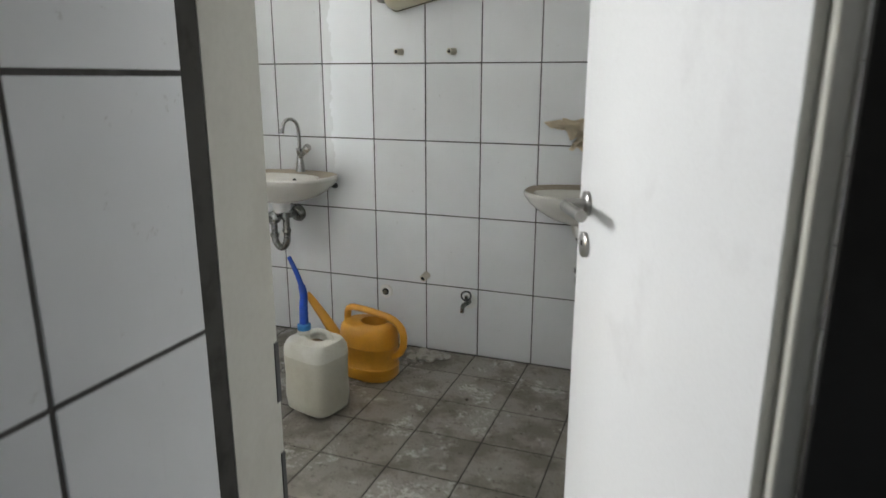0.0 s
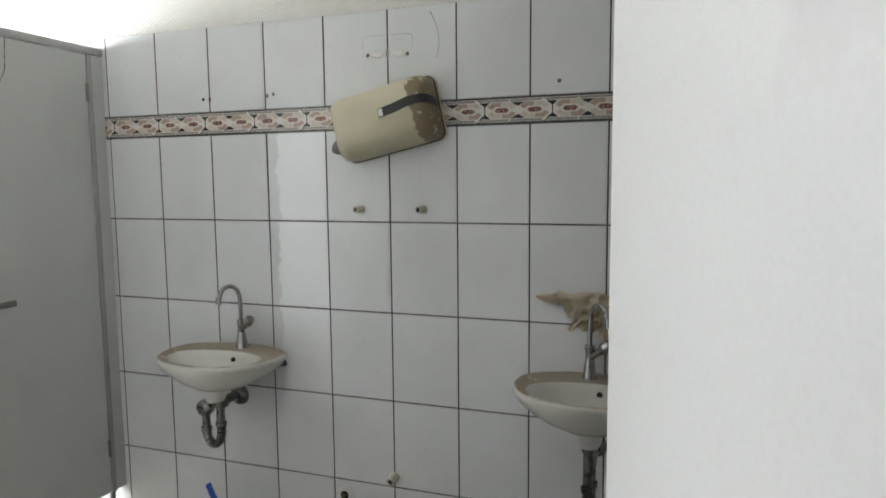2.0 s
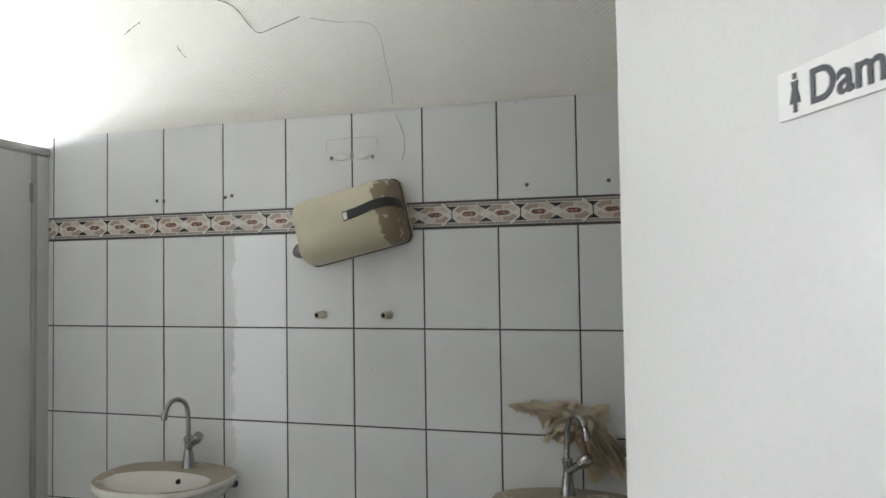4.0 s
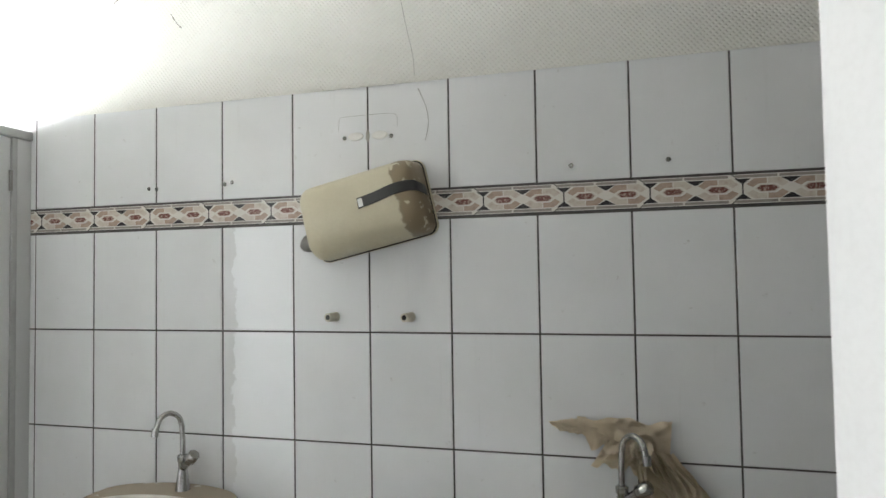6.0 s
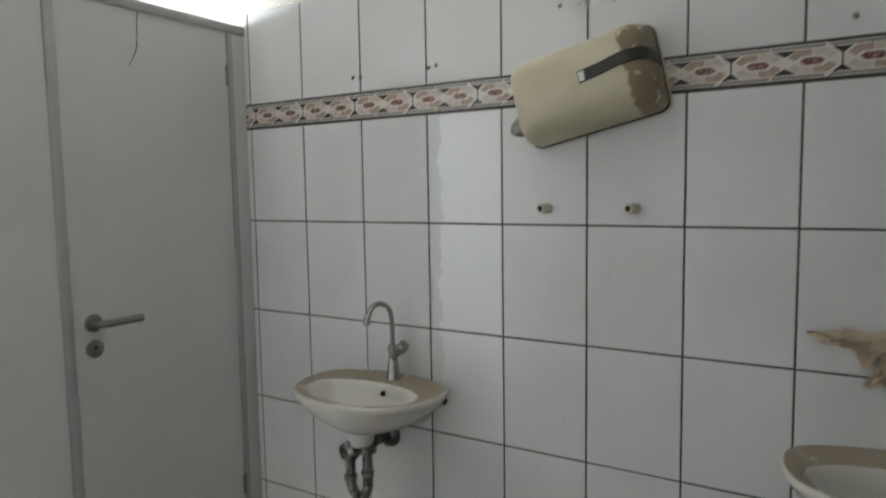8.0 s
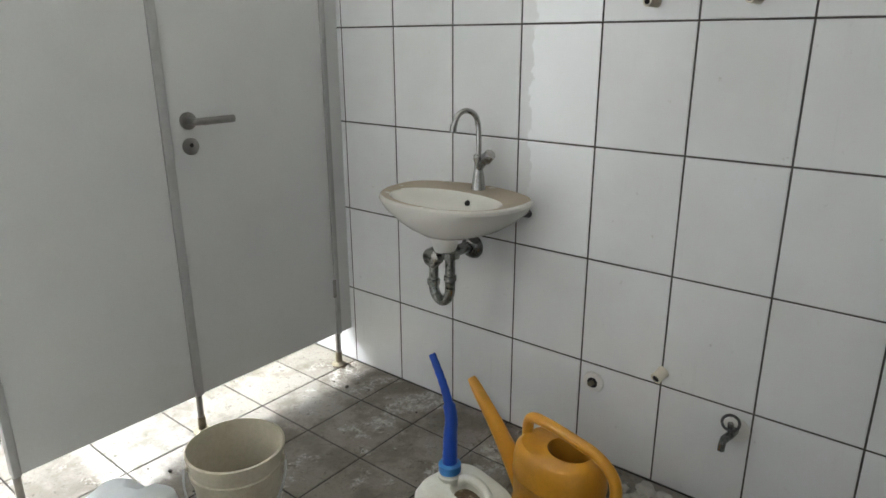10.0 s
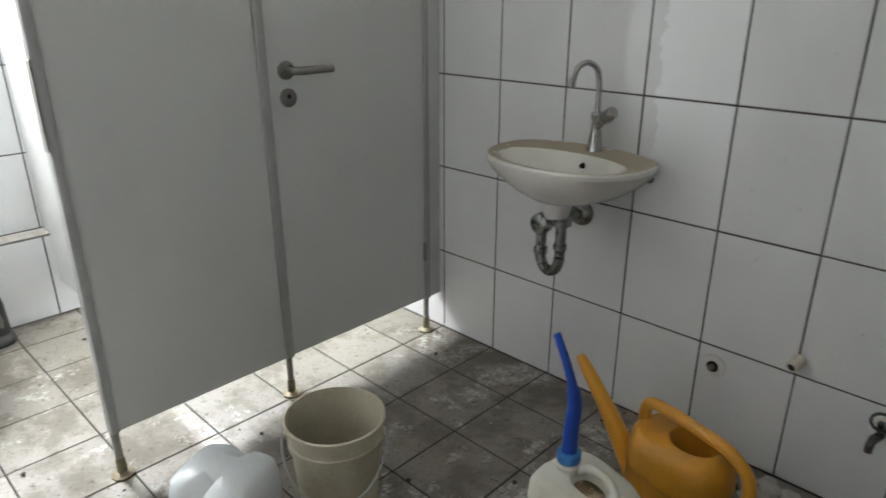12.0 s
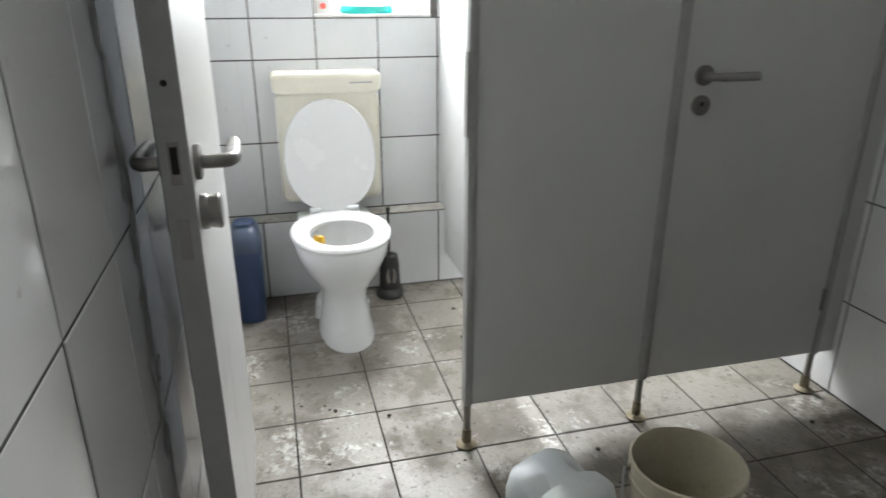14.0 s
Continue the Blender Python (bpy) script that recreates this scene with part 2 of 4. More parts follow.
DECO = [plain("border_line", (0.34, 0.31, 0.28), (0.17, 0.15, 0.14), 0.3, 0, 60, 0.8), plain("border_cream", (0.72, 0.69, 0.64), (0.60, 0.55, 0.50), 0.25, 0, 45, 0.5),
        plain("border_rust", (0.16, 0.065, 0.055), (0.42, 0.30, 0.25), 0.25, 0, 150, 0.9, 200, 0.05, 0.50, 0.60), plain("border_black", (0.035, 0.033, 0.035), (0.20, 0.18, 0.17), 0.25, 0, 130, 0.5, 200, 0.05, 0.58, 0.66),
        plain("border_rose", (0.47, 0.36, 0.29), (0.26, 0.17, 0.13), 0.25, 0, 55, 0.75, 120, 0.05, 0.48, 0.66), plain("border_pale", (0.62, 0.56, 0.50), (0.44, 0.34, 0.28), 0.25, 0, 60, 0.7, 120, 0.05, 0.48, 0.66)]
_m, _t, _p = nodes_of("window_glass")
_p.inputs["Base Color"].default_value = (0.95, 0.98, 0.98, 1)
_p.inputs["Transmission Weight"].default_value, _p.inputs["Roughness"].default_value, _p.inputs["IOR"].default_value = 1.0, 0.05, 1.45
GLASS = _m
_m, _t, _p = nodes_of("overcast_backdrop")
_p.inputs["Base Color"].default_value = (0.8, 0.85, 0.9, 1)
_p.inputs["Emission Color"].default_value, _p.inputs["Emission Strength"].default_value = (0.93, 0.97, 1.0, 1), 6.0
OUTSIDE = _m


# ---- mesh helpers ----
def mesh_of(name, bm, materials, smooth=True):
    me = bpy.data.meshes.new(name)
    bmesh.ops.recalc_face_normals(bm, faces=bm.faces[:])
    for f in bm.faces:
        f.smooth = smooth
    bm.to_mesh(me)
    bm.free()
    for m in materials if isinstance(materials, (list, tuple)) else [materials]:
        me.materials.append(m)
    if smooth:
        me.set_sharp_from_angle(angle=radians(38))
    return me


def part(name, bm, material, parent, label="", smooth=True):
    ob = new(name, mesh_of(name, bm, material, smooth))
    ob.parent = parent
    return tagged(ob, label)


def thing(name, label, category, m=None, group="", kind=""):
    ob = new(name)
    if m is not None:
        ob.matrix_world = m
    return tagged(ob, label, category, group, kind)


def structure(name, bm, material, label="", category="", smooth=False):
    return tagged(new(name, mesh_of(name, bm, material, smooth)), label, category, "", "structure")


def box(x0, x1, y0, y1, z0, z1, bevel=0.0, bm=None, segments=2):
    b = bm or bmesh.new()
    made = bmesh.ops.create_cube(b, size=1, matrix=Matrix.Translation(((x0 + x1) / 2, (y0 + y1) / 2, (z0 + z1) / 2)) @ Matrix.Diagonal((x1 - x0, y1 - y0, z1 - z0, 1)))
    if bevel:
        edges = list({e for v in made["verts"] for e in v.link_edges})
        bmesh.ops.bevel(b, geom=edges, offset=bevel, segments=segments, affect="EDGES", profile=0.5)
    return b


def loft(rings, bm=None, closed_ends=(True, True), wrap=True):
    """Skin over rings of points of one length."""
    b = bm or bmesh.new()
    vs = [[b.verts.new(p) for p in r] for r in rings]
    n = len(rings[0])
    for a, c in zip(vs, vs[1:]):
        for i in range(n if wrap else n - 1):
            j = (i + 1) % n
            b.faces.new((a[i], a[j], c[j], c[i]))
    if wrap and closed_ends[0]:
        b.faces.new(vs[0][::-1])
    if wrap and closed_ends[1]:
        b.faces.new(vs[-1])
    return b


def ring(cx, cy, z, rx, ry, n=32, power=2.0, turn=0.0):
    out = []
    for i in range(n):
        a = 2 * math.pi * i / n
        c, s = math.cos(a), math.sin(a)
        x = rx * math.copysign(abs(c) ** (2 / power), c)
        y = ry * math.copysign(abs(s) ** (2 / power), s)
        out.append((cx + x * math.cos(turn) - y * math.sin(turn), cy + x * math.sin(turn) + y * math.cos(turn), z))
    return out


def lathe(profile, cx=0, cy=0, n=24, bm=None, ends=(True, True)):
    return loft([ring(cx, cy, z, r, r, n) for r, z in profile], bm, ends)


def tube(points, radius, n=12, bm=None, ends=(True, True)):
    """A round bar along points; radius may be one number or one for each point."""
    pts = [Vector(p) for p in points]
    rad = radius if isinstance(radius, (list, tuple)) else [radius] * len(pts)
    rings, side = [], None
    for i, p in enumerate(pts):
        d = (pts[min(i + 1, len(pts) - 1)] - pts[max(i - 1, 0)]).normalized()
        if side is None:
            side = d.orthogonal().normalized()
        side = (side - d * side.dot(d)).normalized()
        up = d.cross(side)
        rings.append([p + (side * math.cos(2 * math.pi * k / n) + up * math.sin(2 * math.pi * k / n)) * rad[i] for k in range(n)])
    return loft(rings, bm, ends)


def arc(fn, n):
    return [fn(i / (n - 1)) for i in range(n)]


def bent(points, steps=6):
    """A smooth line through points."""
    p = [Vector(q) for q in points]
    out = []
    for i in range(len(p) - 1):
        a, b, c, d = p[max(i - 1, 0)], p[i], p[i + 1], p[min(i + 2, len(p) - 1)]
        for k in range(steps):
            t = k / steps
            out.append(0.5 * ((2 * b) + (c - a) * t + (2 * a - 5 * b + 4 * c - d) * t * t + (3 * b - a - 3 * c + d) * t ** 3))
    return out + [p[-1]]


# ---- the rooms ----
WEST, EAST, SOUTH, TOP = -1.30, 3.20, -1.915, 2.70
ROWS_Z = (0.0, 0.319, 0.646, 0.972, 1.299, 1.627)
BAND = (1.632, 1.710)
TILETOP = 2.030

floor = structure("floor", box(WEST - 0.3, EAST + 0.1, -4.4, 0.1, -0.12, -0.002), GROUT_LIGHT, "worn dirty ceramic tile floor with dark joints", "floor")
# ceiling is out of view; its grey only holds back bounce
ceiling = structure("ceiling", box(WEST - 0.3, EAST + 1.5, -4.5, 0.2, TOP, TOP + 0.1), CEILING, "unseen painted ceiling, darkened to cut bounce light", "ceiling")
wall_north = structure("wall_north", box(WEST, EAST, 0.002, 0.14, 0, TILETOP), GROUT, "wall clad in large white glazed tiles", "wall")
structure("wall_north_upper", box(WEST, EAST, -0.001, 0.14, TILETOP, TOP), PAPER, "white woven wallpaper above the tiles", "wall")
# end wall is out of view, its plaster darkened against bounce
structure("wall_east", box(EAST, EAST + 0.1, SOUTH, 0.14, 0, TOP), PLASTER, "plain unseen end wall, darkened to cut bounce light", "wall")

# west wall with two window openings
WIN = ((-1.50, -1.03), (-0.76, -0.27))
SILL, HEAD = 1.155, 2.05
b = bmesh.new()
box(WEST - 0.25, WEST - 0.002, -2.1, 0.14, 0, SILL - 0.006, 0, b)
box(WEST - 0.25, WEST - 0.002, -2.1, 0.14, HEAD, TOP, 0, b)
for y0, y1 in ((-2.1, WIN[0][0]), (WIN[0][1], WIN[1][0]), (WIN[1][1], 0.14)):
    box(WEST - 0.25, WEST - 0.002, y0, y1, SILL - 0.006, HEAD, 0, b)
wall_west = structure("wall_west", b, GROUT, "outer wall of the cubicles with white tiles and windows", "wall")
for k, (y0, y1) in enumerate(WIN):
    w = thing("window_%d" % (k + 1), "bright white-framed window above a tiled sill", "window", kind="structure")
    for ya, yb in ((y0, y0 + 0.006), (y1 - 0.006, y1)):
        part("reveal", box(WEST - 0.249, WEST - 0.001, ya, yb, SILL, HEAD), WHITEPVC, w)
    part("window_sill", box(WEST - 0.25, WEST + 0.006, y0, y1, SILL - 0.012, SILL, 0.003), WHITEPVC, w)
    b = bmesh.new()
    for a in ((y0, y0 + 0.045, SILL, HEAD), (y1 - 0.045, y1, SILL, HEAD), (y0 + 0.045, y1 - 0.045, SILL, SILL + 0.05), (y0 + 0.045, y1 - 0.045, HEAD - 0.05, HEAD)):
        box(WEST - 0.24, WEST - 0.18, *a, 0.006, b)
    part("window_frame", b, WHITEPVC, w)
    g = part("pane", box(WEST - 0.215, WEST - 0.209, y0 + 0.045, y1 - 0.045, SILL + 0.05, HEAD - 0.05), GLASS, w)
    g.visible_shadow = False
structure("backdrop", box(WEST - 2.6, WEST - 2.5, -5, 4, -1, 5), OUTSIDE, "bright overcast daylight outside the windows", "sky")

# south wall, entrance opening and the anteroom behind it
OPEN0, OPEN1, DOORTOP = 1.773, 2.444, 2.03
wall_south = structure("wall_south", box(WEST - 0.25, OPEN0 - 0.046, -2.03, SOUTH - 0.002, 0, TILETOP), GROUT, "wall clad in glossy white tiles", "wall")
structure("wall_south_upper", box(WEST - 0.25, EAST, -2.03, SOUTH + 0.001, TILETOP + 0.002, TOP), PAPER, "white woven wallpaper above the tiles", "wall")
# out of view too, in the same bounce-cutting plaster
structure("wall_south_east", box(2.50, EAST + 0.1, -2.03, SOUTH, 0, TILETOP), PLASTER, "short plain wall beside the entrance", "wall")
ANTE = 1.781
wall_ante = structure("wall_anteroom_west", box(ANTE - 0.15, ANTE - 0.002, -4.4, -2.072, 0, TOP), GROUT, "anteroom wall clad in white tiles with dark joints", "wall")
b = bmesh.new()
box(ANTE, 4.5, -4.45, -4.35, 0, 1.0, 0, b)
box(ANTE, 4.5, -4.45, -4.35, 2.1, TOP, 0, b)
box(ANTE, 2.6, -4.45, -4.35, 1.0, 2.1, 0, b)
box(3.6, 4.5, -4.45, -4.35, 1.0, 2.1, 0, b)
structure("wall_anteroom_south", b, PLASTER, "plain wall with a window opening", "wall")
# added black walls stand in for the unlit space right of the entrance
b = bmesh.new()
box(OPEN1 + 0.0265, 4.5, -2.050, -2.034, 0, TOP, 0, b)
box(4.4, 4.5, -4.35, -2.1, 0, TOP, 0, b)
structure("wall_anteroom_dark", b, BLACKWALL, "added wall painted black for the unlit space beside the entrance", "wall")
# unseen floor of that space, in the near-black joint colour
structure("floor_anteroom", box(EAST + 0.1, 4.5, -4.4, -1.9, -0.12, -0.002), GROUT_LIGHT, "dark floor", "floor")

frame_door = thing("door_frame", "cream painted steel door frame", "door frame", kind="structure")
part("jamb", loft([[(OPEN0 - 0.045, -2.028, z), (OPEN0, -2.028, z), (OPEN0 - 0.004, -1.990, z), (OPEN0 - 0.012, -1.896, z), (OPEN0 - 0.045, -1.896, z)] for z in (0, DOORTOP)]), CREAM, frame_door, smooth=False)
# sealant and dirt, with the shadow of the gap painted in
part("seal", box(ANTE - 0.14, OPEN0 - 0.0005, -2.0695, -2.0285, 0, DOORTOP, 0.001), DARKGAP, frame_door, "grimy sealant joint with its shadow in the colour", False)
for z in (0.60, 0.79):
    part("strike_plate", box(OPEN0 - 0.0115, OPEN0 - 0.009, -1.906, -1.8965, z - 0.05, z + 0.05), BLACK, frame_door, "dark strike plate")
part("jamb", box(OPEN1 + 0.003, OPEN1 + 0.026, -2.030, -1.996, 0, DOORTOP, 0.003), CREAM, frame_door, smooth=False)
part("head", box(OPEN0 - 0.045, OPEN1 + 0.026, -2.028, -1.94, DOORTOP + 0.001, DOORTOP + 0.05, 0.002), CREAM, frame_door, smooth=False)


# ---- door furniture ----
def lever(parent, place, way, out, drop, material, thumb=False):
    """Lever handle on a round rose with a second rose below; way and out are unit vectors."""
    c, w, o = Vector(place), Vector(way), Vector(out)
    grip = part("handle", tube(bent([c + o * 0.006, c + o * 0.040, c + o * 0.052 + w * 0.016, c + o * 0.052 + w * 0.07, c + o * 0.050 + w * 0.125], 5),
                               [0.0105] * 11 + [0.0115] * 10, 12), material, parent, "satin metal lever handle")
    part("rose", tube([c, c + o * 0.007, c + o * 0.009], [0.026, 0.026, 0.023], 24), material, grip)
    k = c - Vector((0, 0, drop))
    if thumb:
        part("thumb_turn", tube([k, k + o * 0.008, k + o * 0.012, k + o * 0.026, k + o * 0.03], [0.027, 0.027, 0.024, 0.027, 0.024], 24), material, parent, "round satin privacy knob")
    else:
        e = part("escutcheon", tube([k, k + o * 0.007, k + o * 0.009], [0.026, 0.026, 0.023], 24), material, parent)
        part("keyhole", tube([k + o * 0.0088 + Vector((0, 0, 0.004)), k + o * 0.0096 + Vector((0, 0, 0.004))], [0.007, 0.006], 12), DARKHOLE, e)


# ---- entrance door, standing open into the washroom ----
HINGE, LEAF, SWING = (2.440, -1.985), 0.734, 115.06
door = thing("door_1", "white laminate entrance door standing open, with a sign", "door", pose(HINGE[0], HINGE[1], 0, 0, 0, SWING), kind="structure")
part("leaf", box(0.012, LEAF, -0.042, 0, 0.008, 2.0, 0.002), DOORWHITE, door, smooth=False)
part("rebate", box(-0.006, 0.011, -0.042, -0.014, 0.008, 2.0, 0.002), CREAM, door, "grey door edge", False)
lever(door, (LEAF - 0.059, 0.0, 0.993), (-1, 0, 0), (0, 1, 0), 0.085, STEEL)
lever(door, (LEAF - 0.059, -0.042, 0.993), (-1, 0, 0), (0, -1, 0), 0.085, STEEL)
SIGN_AT = (0.463, 1.609)
sign = thing("door_sign", "white plastic sign lettered Damen on the entrance door", "sign", pose(HINGE[0], HINGE[1], 0, 0, 0, SWING))
part("plate", box(SIGN_AT[0] - 0.155, SIGN_AT[0], 0.0004, 0.003, SIGN_AT[1] - 0.0178, SIGN_AT[1] + 0.0178, 0.0008), SIGN, sign, smooth=False)
cu = bpy.data.curves.new("letters", "FONT")
cu.body, cu.size, cu.extrude, cu.align_y = "Damen", 0.0330, 0.0003, "CENTER"
cu.offset = 0.0006
lt = new("letters", cu)
bpy.context.view_layer.update()
me = bpy.data.meshes.new_from_object(lt.evaluated_get(bpy.context.evaluated_depsgraph_get()))
bpy.data.objects.remove(lt)
lt = new("letters", me)
me.materials.clear()
me.materials.append(INK)
lt.parent = sign
lt.matrix_basis = Matrix(((-1, 0, 0, SIGN_AT[0] - 0.031), (0, 0, 1, 0.0034), (0, 1, 0, SIGN_AT[1] - 0.002), (0, 0, 0, 1)))
b = bmesh.new()
box(SIGN_AT[0] - 0.0195, SIGN_AT[0] - 0.0161, 0.0031, 0.0037, SIGN_AT[1] + 0.0090, SIGN_AT[1] + 0.0133, 0, b)
px = SIGN_AT[0] - 0.0178
for z0, z1, wa, wb in ((-0.0078, 0.0026, 0.0053, 0.0024), (0.0028, 0.0078, 0.0024, 0.0036), (-0.0142, -0.0079, 0.0017, 0.0017)):
    loft([[(px - wa, y, SIGN_AT[1] + z0), (px + wa, y, SIGN_AT[1] + z0), (px + wb, y, SIGN_AT[1] + z1), (px - wb, y, SIGN_AT[1] + z1)] for y in (0.0031, 0.0037)], b)
part("pictogram", b, INK, sign, smooth=False)


# ---- cubicle partition ----
PX = -0.020
FEET = (-0.069, -0.687, -1.233)
cub = thing("cubicle_partition", "grey laminate toilet partition on metal feet", "partition")
PB, PT = 0.142, 1.955
part("wall_strip", box(PX - 0.026, PX, -0.062, -0.001, PB, PT, 0.002), PANEL, cub, smooth=False)
part("panel", box(PX - 0.026, PX, FEET[2] + 0.012, FEET[1] - 0.016, PB, PT, 0.002), PANEL, cub, smooth=False)
part("top_rail", box(PX - 0.030, PX + 0.008, SOUTH, -0.001, PT + 0.001, PT + 0.032, 0.004), PROFILE, cub)
for y, w in zip(FEET, (0.010, 0.014, 0.011)):
    part("post", box(PX - 0.028, PX + 0.006, y - w, y + w, PB - 0.002, PT, 0.003), PROFILE, cub)
    part("foot", tube([(PX - 0.010, y, 0.055), (PX - 0.010, y, PB - 0.002)], 0.0105, 14), STEEL, cub)
    part("foot_sleeve", lathe([(0.030, 0.0), (0.031, 0.006), (0.022, 0.011), (0.0135, 0.014), (0.0130, 0.058)], PX - 0.010, y, 20), BRASS, cub, "tarnished brass foot")
part("divider", box(WEST + 0.012, PX - 0.032, -0.993, -0.967, PB, PT, 0.002), PANEL, cub, "pale panel between the cubicles", False)
# closed door of the second cubicle
d2 = thing("cubicle_door", "closed grey laminate cubicle door", "door", group="cubicle doors")
part("leaf", box(PX - 0.026, PX - 0.001, FEET[1] + 0.0155, FEET[0] - 0.0115, PB + 0.002, PT - 0.002, 0.002), PANEL, d2, smooth=False)
lever(d2, (PX - 0.001, -0.615, 1.030), (0, 1, 0), (1, 0, 0), 0.076, STEEL)
for z in (0.337, 1.806):
    part("hinge", tube([(PX + 0.006, FEET[0] - 0.016, z - 0.035), (PX + 0.006, FEET[0] - 0.016, z + 0.035)], 0.0065, 10), STEEL, d2)
# open door of the first cubicle, swung out against the south wall
d1 = thing("cubicle_door", "cubicle door standing open against the tiled wall", "door", group="cubicle doors")
D1X = 0.556
part("leaf", box(PX + 0.012, D1X - 0.0015, -1.850, -1.812, PB, PT, 0.002), DOORWHITE, d1, "pale laminate leaf", False)
# thin sheet added so the glossy tiles mirror a dark blue back
part("back_sheet", box(PX + 0.013, D1X - 0.002, -1.8525, -1.8503, PB + 0.001, PT - 0.001), SLATE, d1, "added slate blue sheet that darkens the reflection in the tiles", False)
part("edge_strip", box(D1X - 0.001, D1X + 0.002, -1.851, -1.811, PB, PT, 0.001), PROFILE, d1, "grey lock edge", False)
part("latch_hole", box(D1X + 0.0021, D1X + 0.0030, -1.839, -1.823, 0.975, 1.035), STEEL, d1)
part("latch_gap", box(D1X + 0.0031, D1X + 0.0036, -1.836, -1.826, 0.990, 1.028), DARKHOLE, d1)
part("bolt_plate", box(D1X + 0.0021, D1X + 0.0030, -1.839, -1.823, 0.865, 0.925), STEEL, d1)
part("screw", tube([(D1X + 0.002, -1.831, 1.112), (D1X + 0.0032, -1.831, 1.112)], 0.0045, 10), DARKHOLE, d1)
lever(d1, (D1X - 0.062, -1.812, 0.992), (-1, 0, 0), (0, 1, 0), 0.076, STEEL, True)
lever(d1, (D1X - 0.062, -1.853, 0.992), (-1, 0, 0), (0, -0.78, 0), 0.085, STEEL)
for z in (0.337, 1.806):
    part("hinge", tube([(PX + 0.008, -1.842, z - 0.035), (PX + 0.008, -1.842, z + 0.035)], 0.0065, 10), STEEL, d1)
part("strike_strip", box(PX - 0.020, PX + 0.0075, FEET[2] - 0.0150, FEET[2] - 0.0112, 0.90, 1.10), STEEL, cub)

# tiled pipe casing at the foot of the cubicles' back wall
casing = structure("pipe_casing", box(WEST, -1.213, SOUTH, 0.0, 0, 0.340), GROUT, "low tiled pipe casing with a dirty top", "casing")
structure("casing_top", box(WEST, -1.208, SOUTH, 0.0, 0.342, 0.347), CEMENT, "dusty top of the pipe casing", "casing")


# ---- wash basins ----
def basin(cx, label):
    t = thing("wash_basin", label, "wash basin", pose(cx, 0, 0) @ Matrix.Diagonal((0.955, 1, 1, 1)), "wash basins")

    def outline(sx, depth, z, back=0.0, n=44):
        pts = []
        for i in range(n):
            a = 2 * math.pi * i / n
            c, s = math.cos(a), math.sin(a)
            x = sx * math.copysign(abs(c) ** 0.92, c)
            y = -0.145 + (-(depth - 0.145) * (-s) ** 0.85 if s < 0 else (0.145 - back) * s ** 0.55)
            if s >= 0:
                x *= 1 - 0.30 * s ** 1.5
            pts.append((x, y, z))
        return pts

    def bowl(sx, sy, z):
        return [(sx * math.cos(2 * math.pi * i / 44), -0.205 + sy * (1 if math.sin(2 * math.pi * i / 44) < 0 else 0.80) * math.sin(2 * math.pi * i / 44), z) for i in range(44)]

    rings = [outline(0.060, 0.245, 0.698, 0.12), outline(0.095, 0.262, 0.701, 0.09), outline(0.152, 0.290, 0.720, 0.05), outline(0.196, 0.318, 0.746, 0.010), outline(0.230, 0.342, 0.775, 0.001),
             outline(0.251, 0.357, 0.803, 0.001), outline(0.250, 0.356, 0.812, 0.001), outline(0.244, 0.350, 0.817, 0.003),
             bowl(0.204, 0.120, 0.813), bowl(0.196, 0.114, 0.806), bowl(0.182, 0.106, 0.783), bowl(0.150, 0.090, 0.745), bowl(0.090, 0.058, 0.718), bowl(0.022, 0.020, 0.710)]
    part("bowl", loft(rings), CERAMIC, t, "cream ceramic with dried brown dirt")
    part("overflow", tube([(0.022, -0.1150, 0.784), (0.022, -0.1245, 0.7815)], 0.0095, 14), DARKHOLE, t)
    part("drain_neck", lathe([(0.031, 0.650), (0.037, 0.660), (0.044, 0.690), (0.048, 0.705)], 0, -0.205, 20), WHITEPVC, t)
    # black covers the bracket together with its shadow under the rim
    for x in (-0.17, 0.17):
        part("bracket", tube([(x, -0.03, 0.755), (x, 0, 0.750)], [0.010, 0.014], 10), BLACK, t)
    return t


def faucet(cx, y, z, spout, label):
    """Swan-neck pillar tap with one lever knob; spout: where the outlet points, in the plan."""
    t = thing("faucet", label, "faucet", pose(cx, y, z), "faucets")
    s = Vector((*spout, 0)).normalized()
    part("body", lathe([(0.023, 0), (0.022, 0.004), (0.016, 0.050), (0.0135, 0.062), (0.0135, 0.085), (0.0165, 0.090), (0.0165, 0.104), (0.012, 0.108)], 0, 0, 20), CHROME, t)
    neck = [Vector((0, 0, 0.105)), Vector((0, 0, 0.150)), Vector((0, 0, 0.195)) + s * 0.003, Vector((0, 0, 0.225)) + s * 0.014, Vector((0, 0, 0.240)) + s * 0.042,
            Vector((0, 0, 0.228)) + s * 0.072, Vector((0, 0, 0.192)) + s * 0.086]
    part("neck", tube(bent(neck, 6), 0.0082, 14), CHROME, t)
    part("aerator", tube([neck[-1] + Vector((0, 0, 0.010)), neck[-1] - Vector((0, 0, 0.014)) + s * 0.003], 0.0105, 14), CHROME, t)
    k = Vector((0.040, -0.020, 0.032))
    a = Vector((0, 0, 0.066))
    part("lever_arm", tube([a, a + k * 0.5, a + k], [0.0125, 0.0115, 0.013], 14), CHROME, t)
    part("knob", tube([a + k * 0.95, a + k * 1.05, a + k * 1.6, a + k * 1.7], [0.015, 0.0185, 0.0185, 0.014], 8), CHROME, t)
    return t


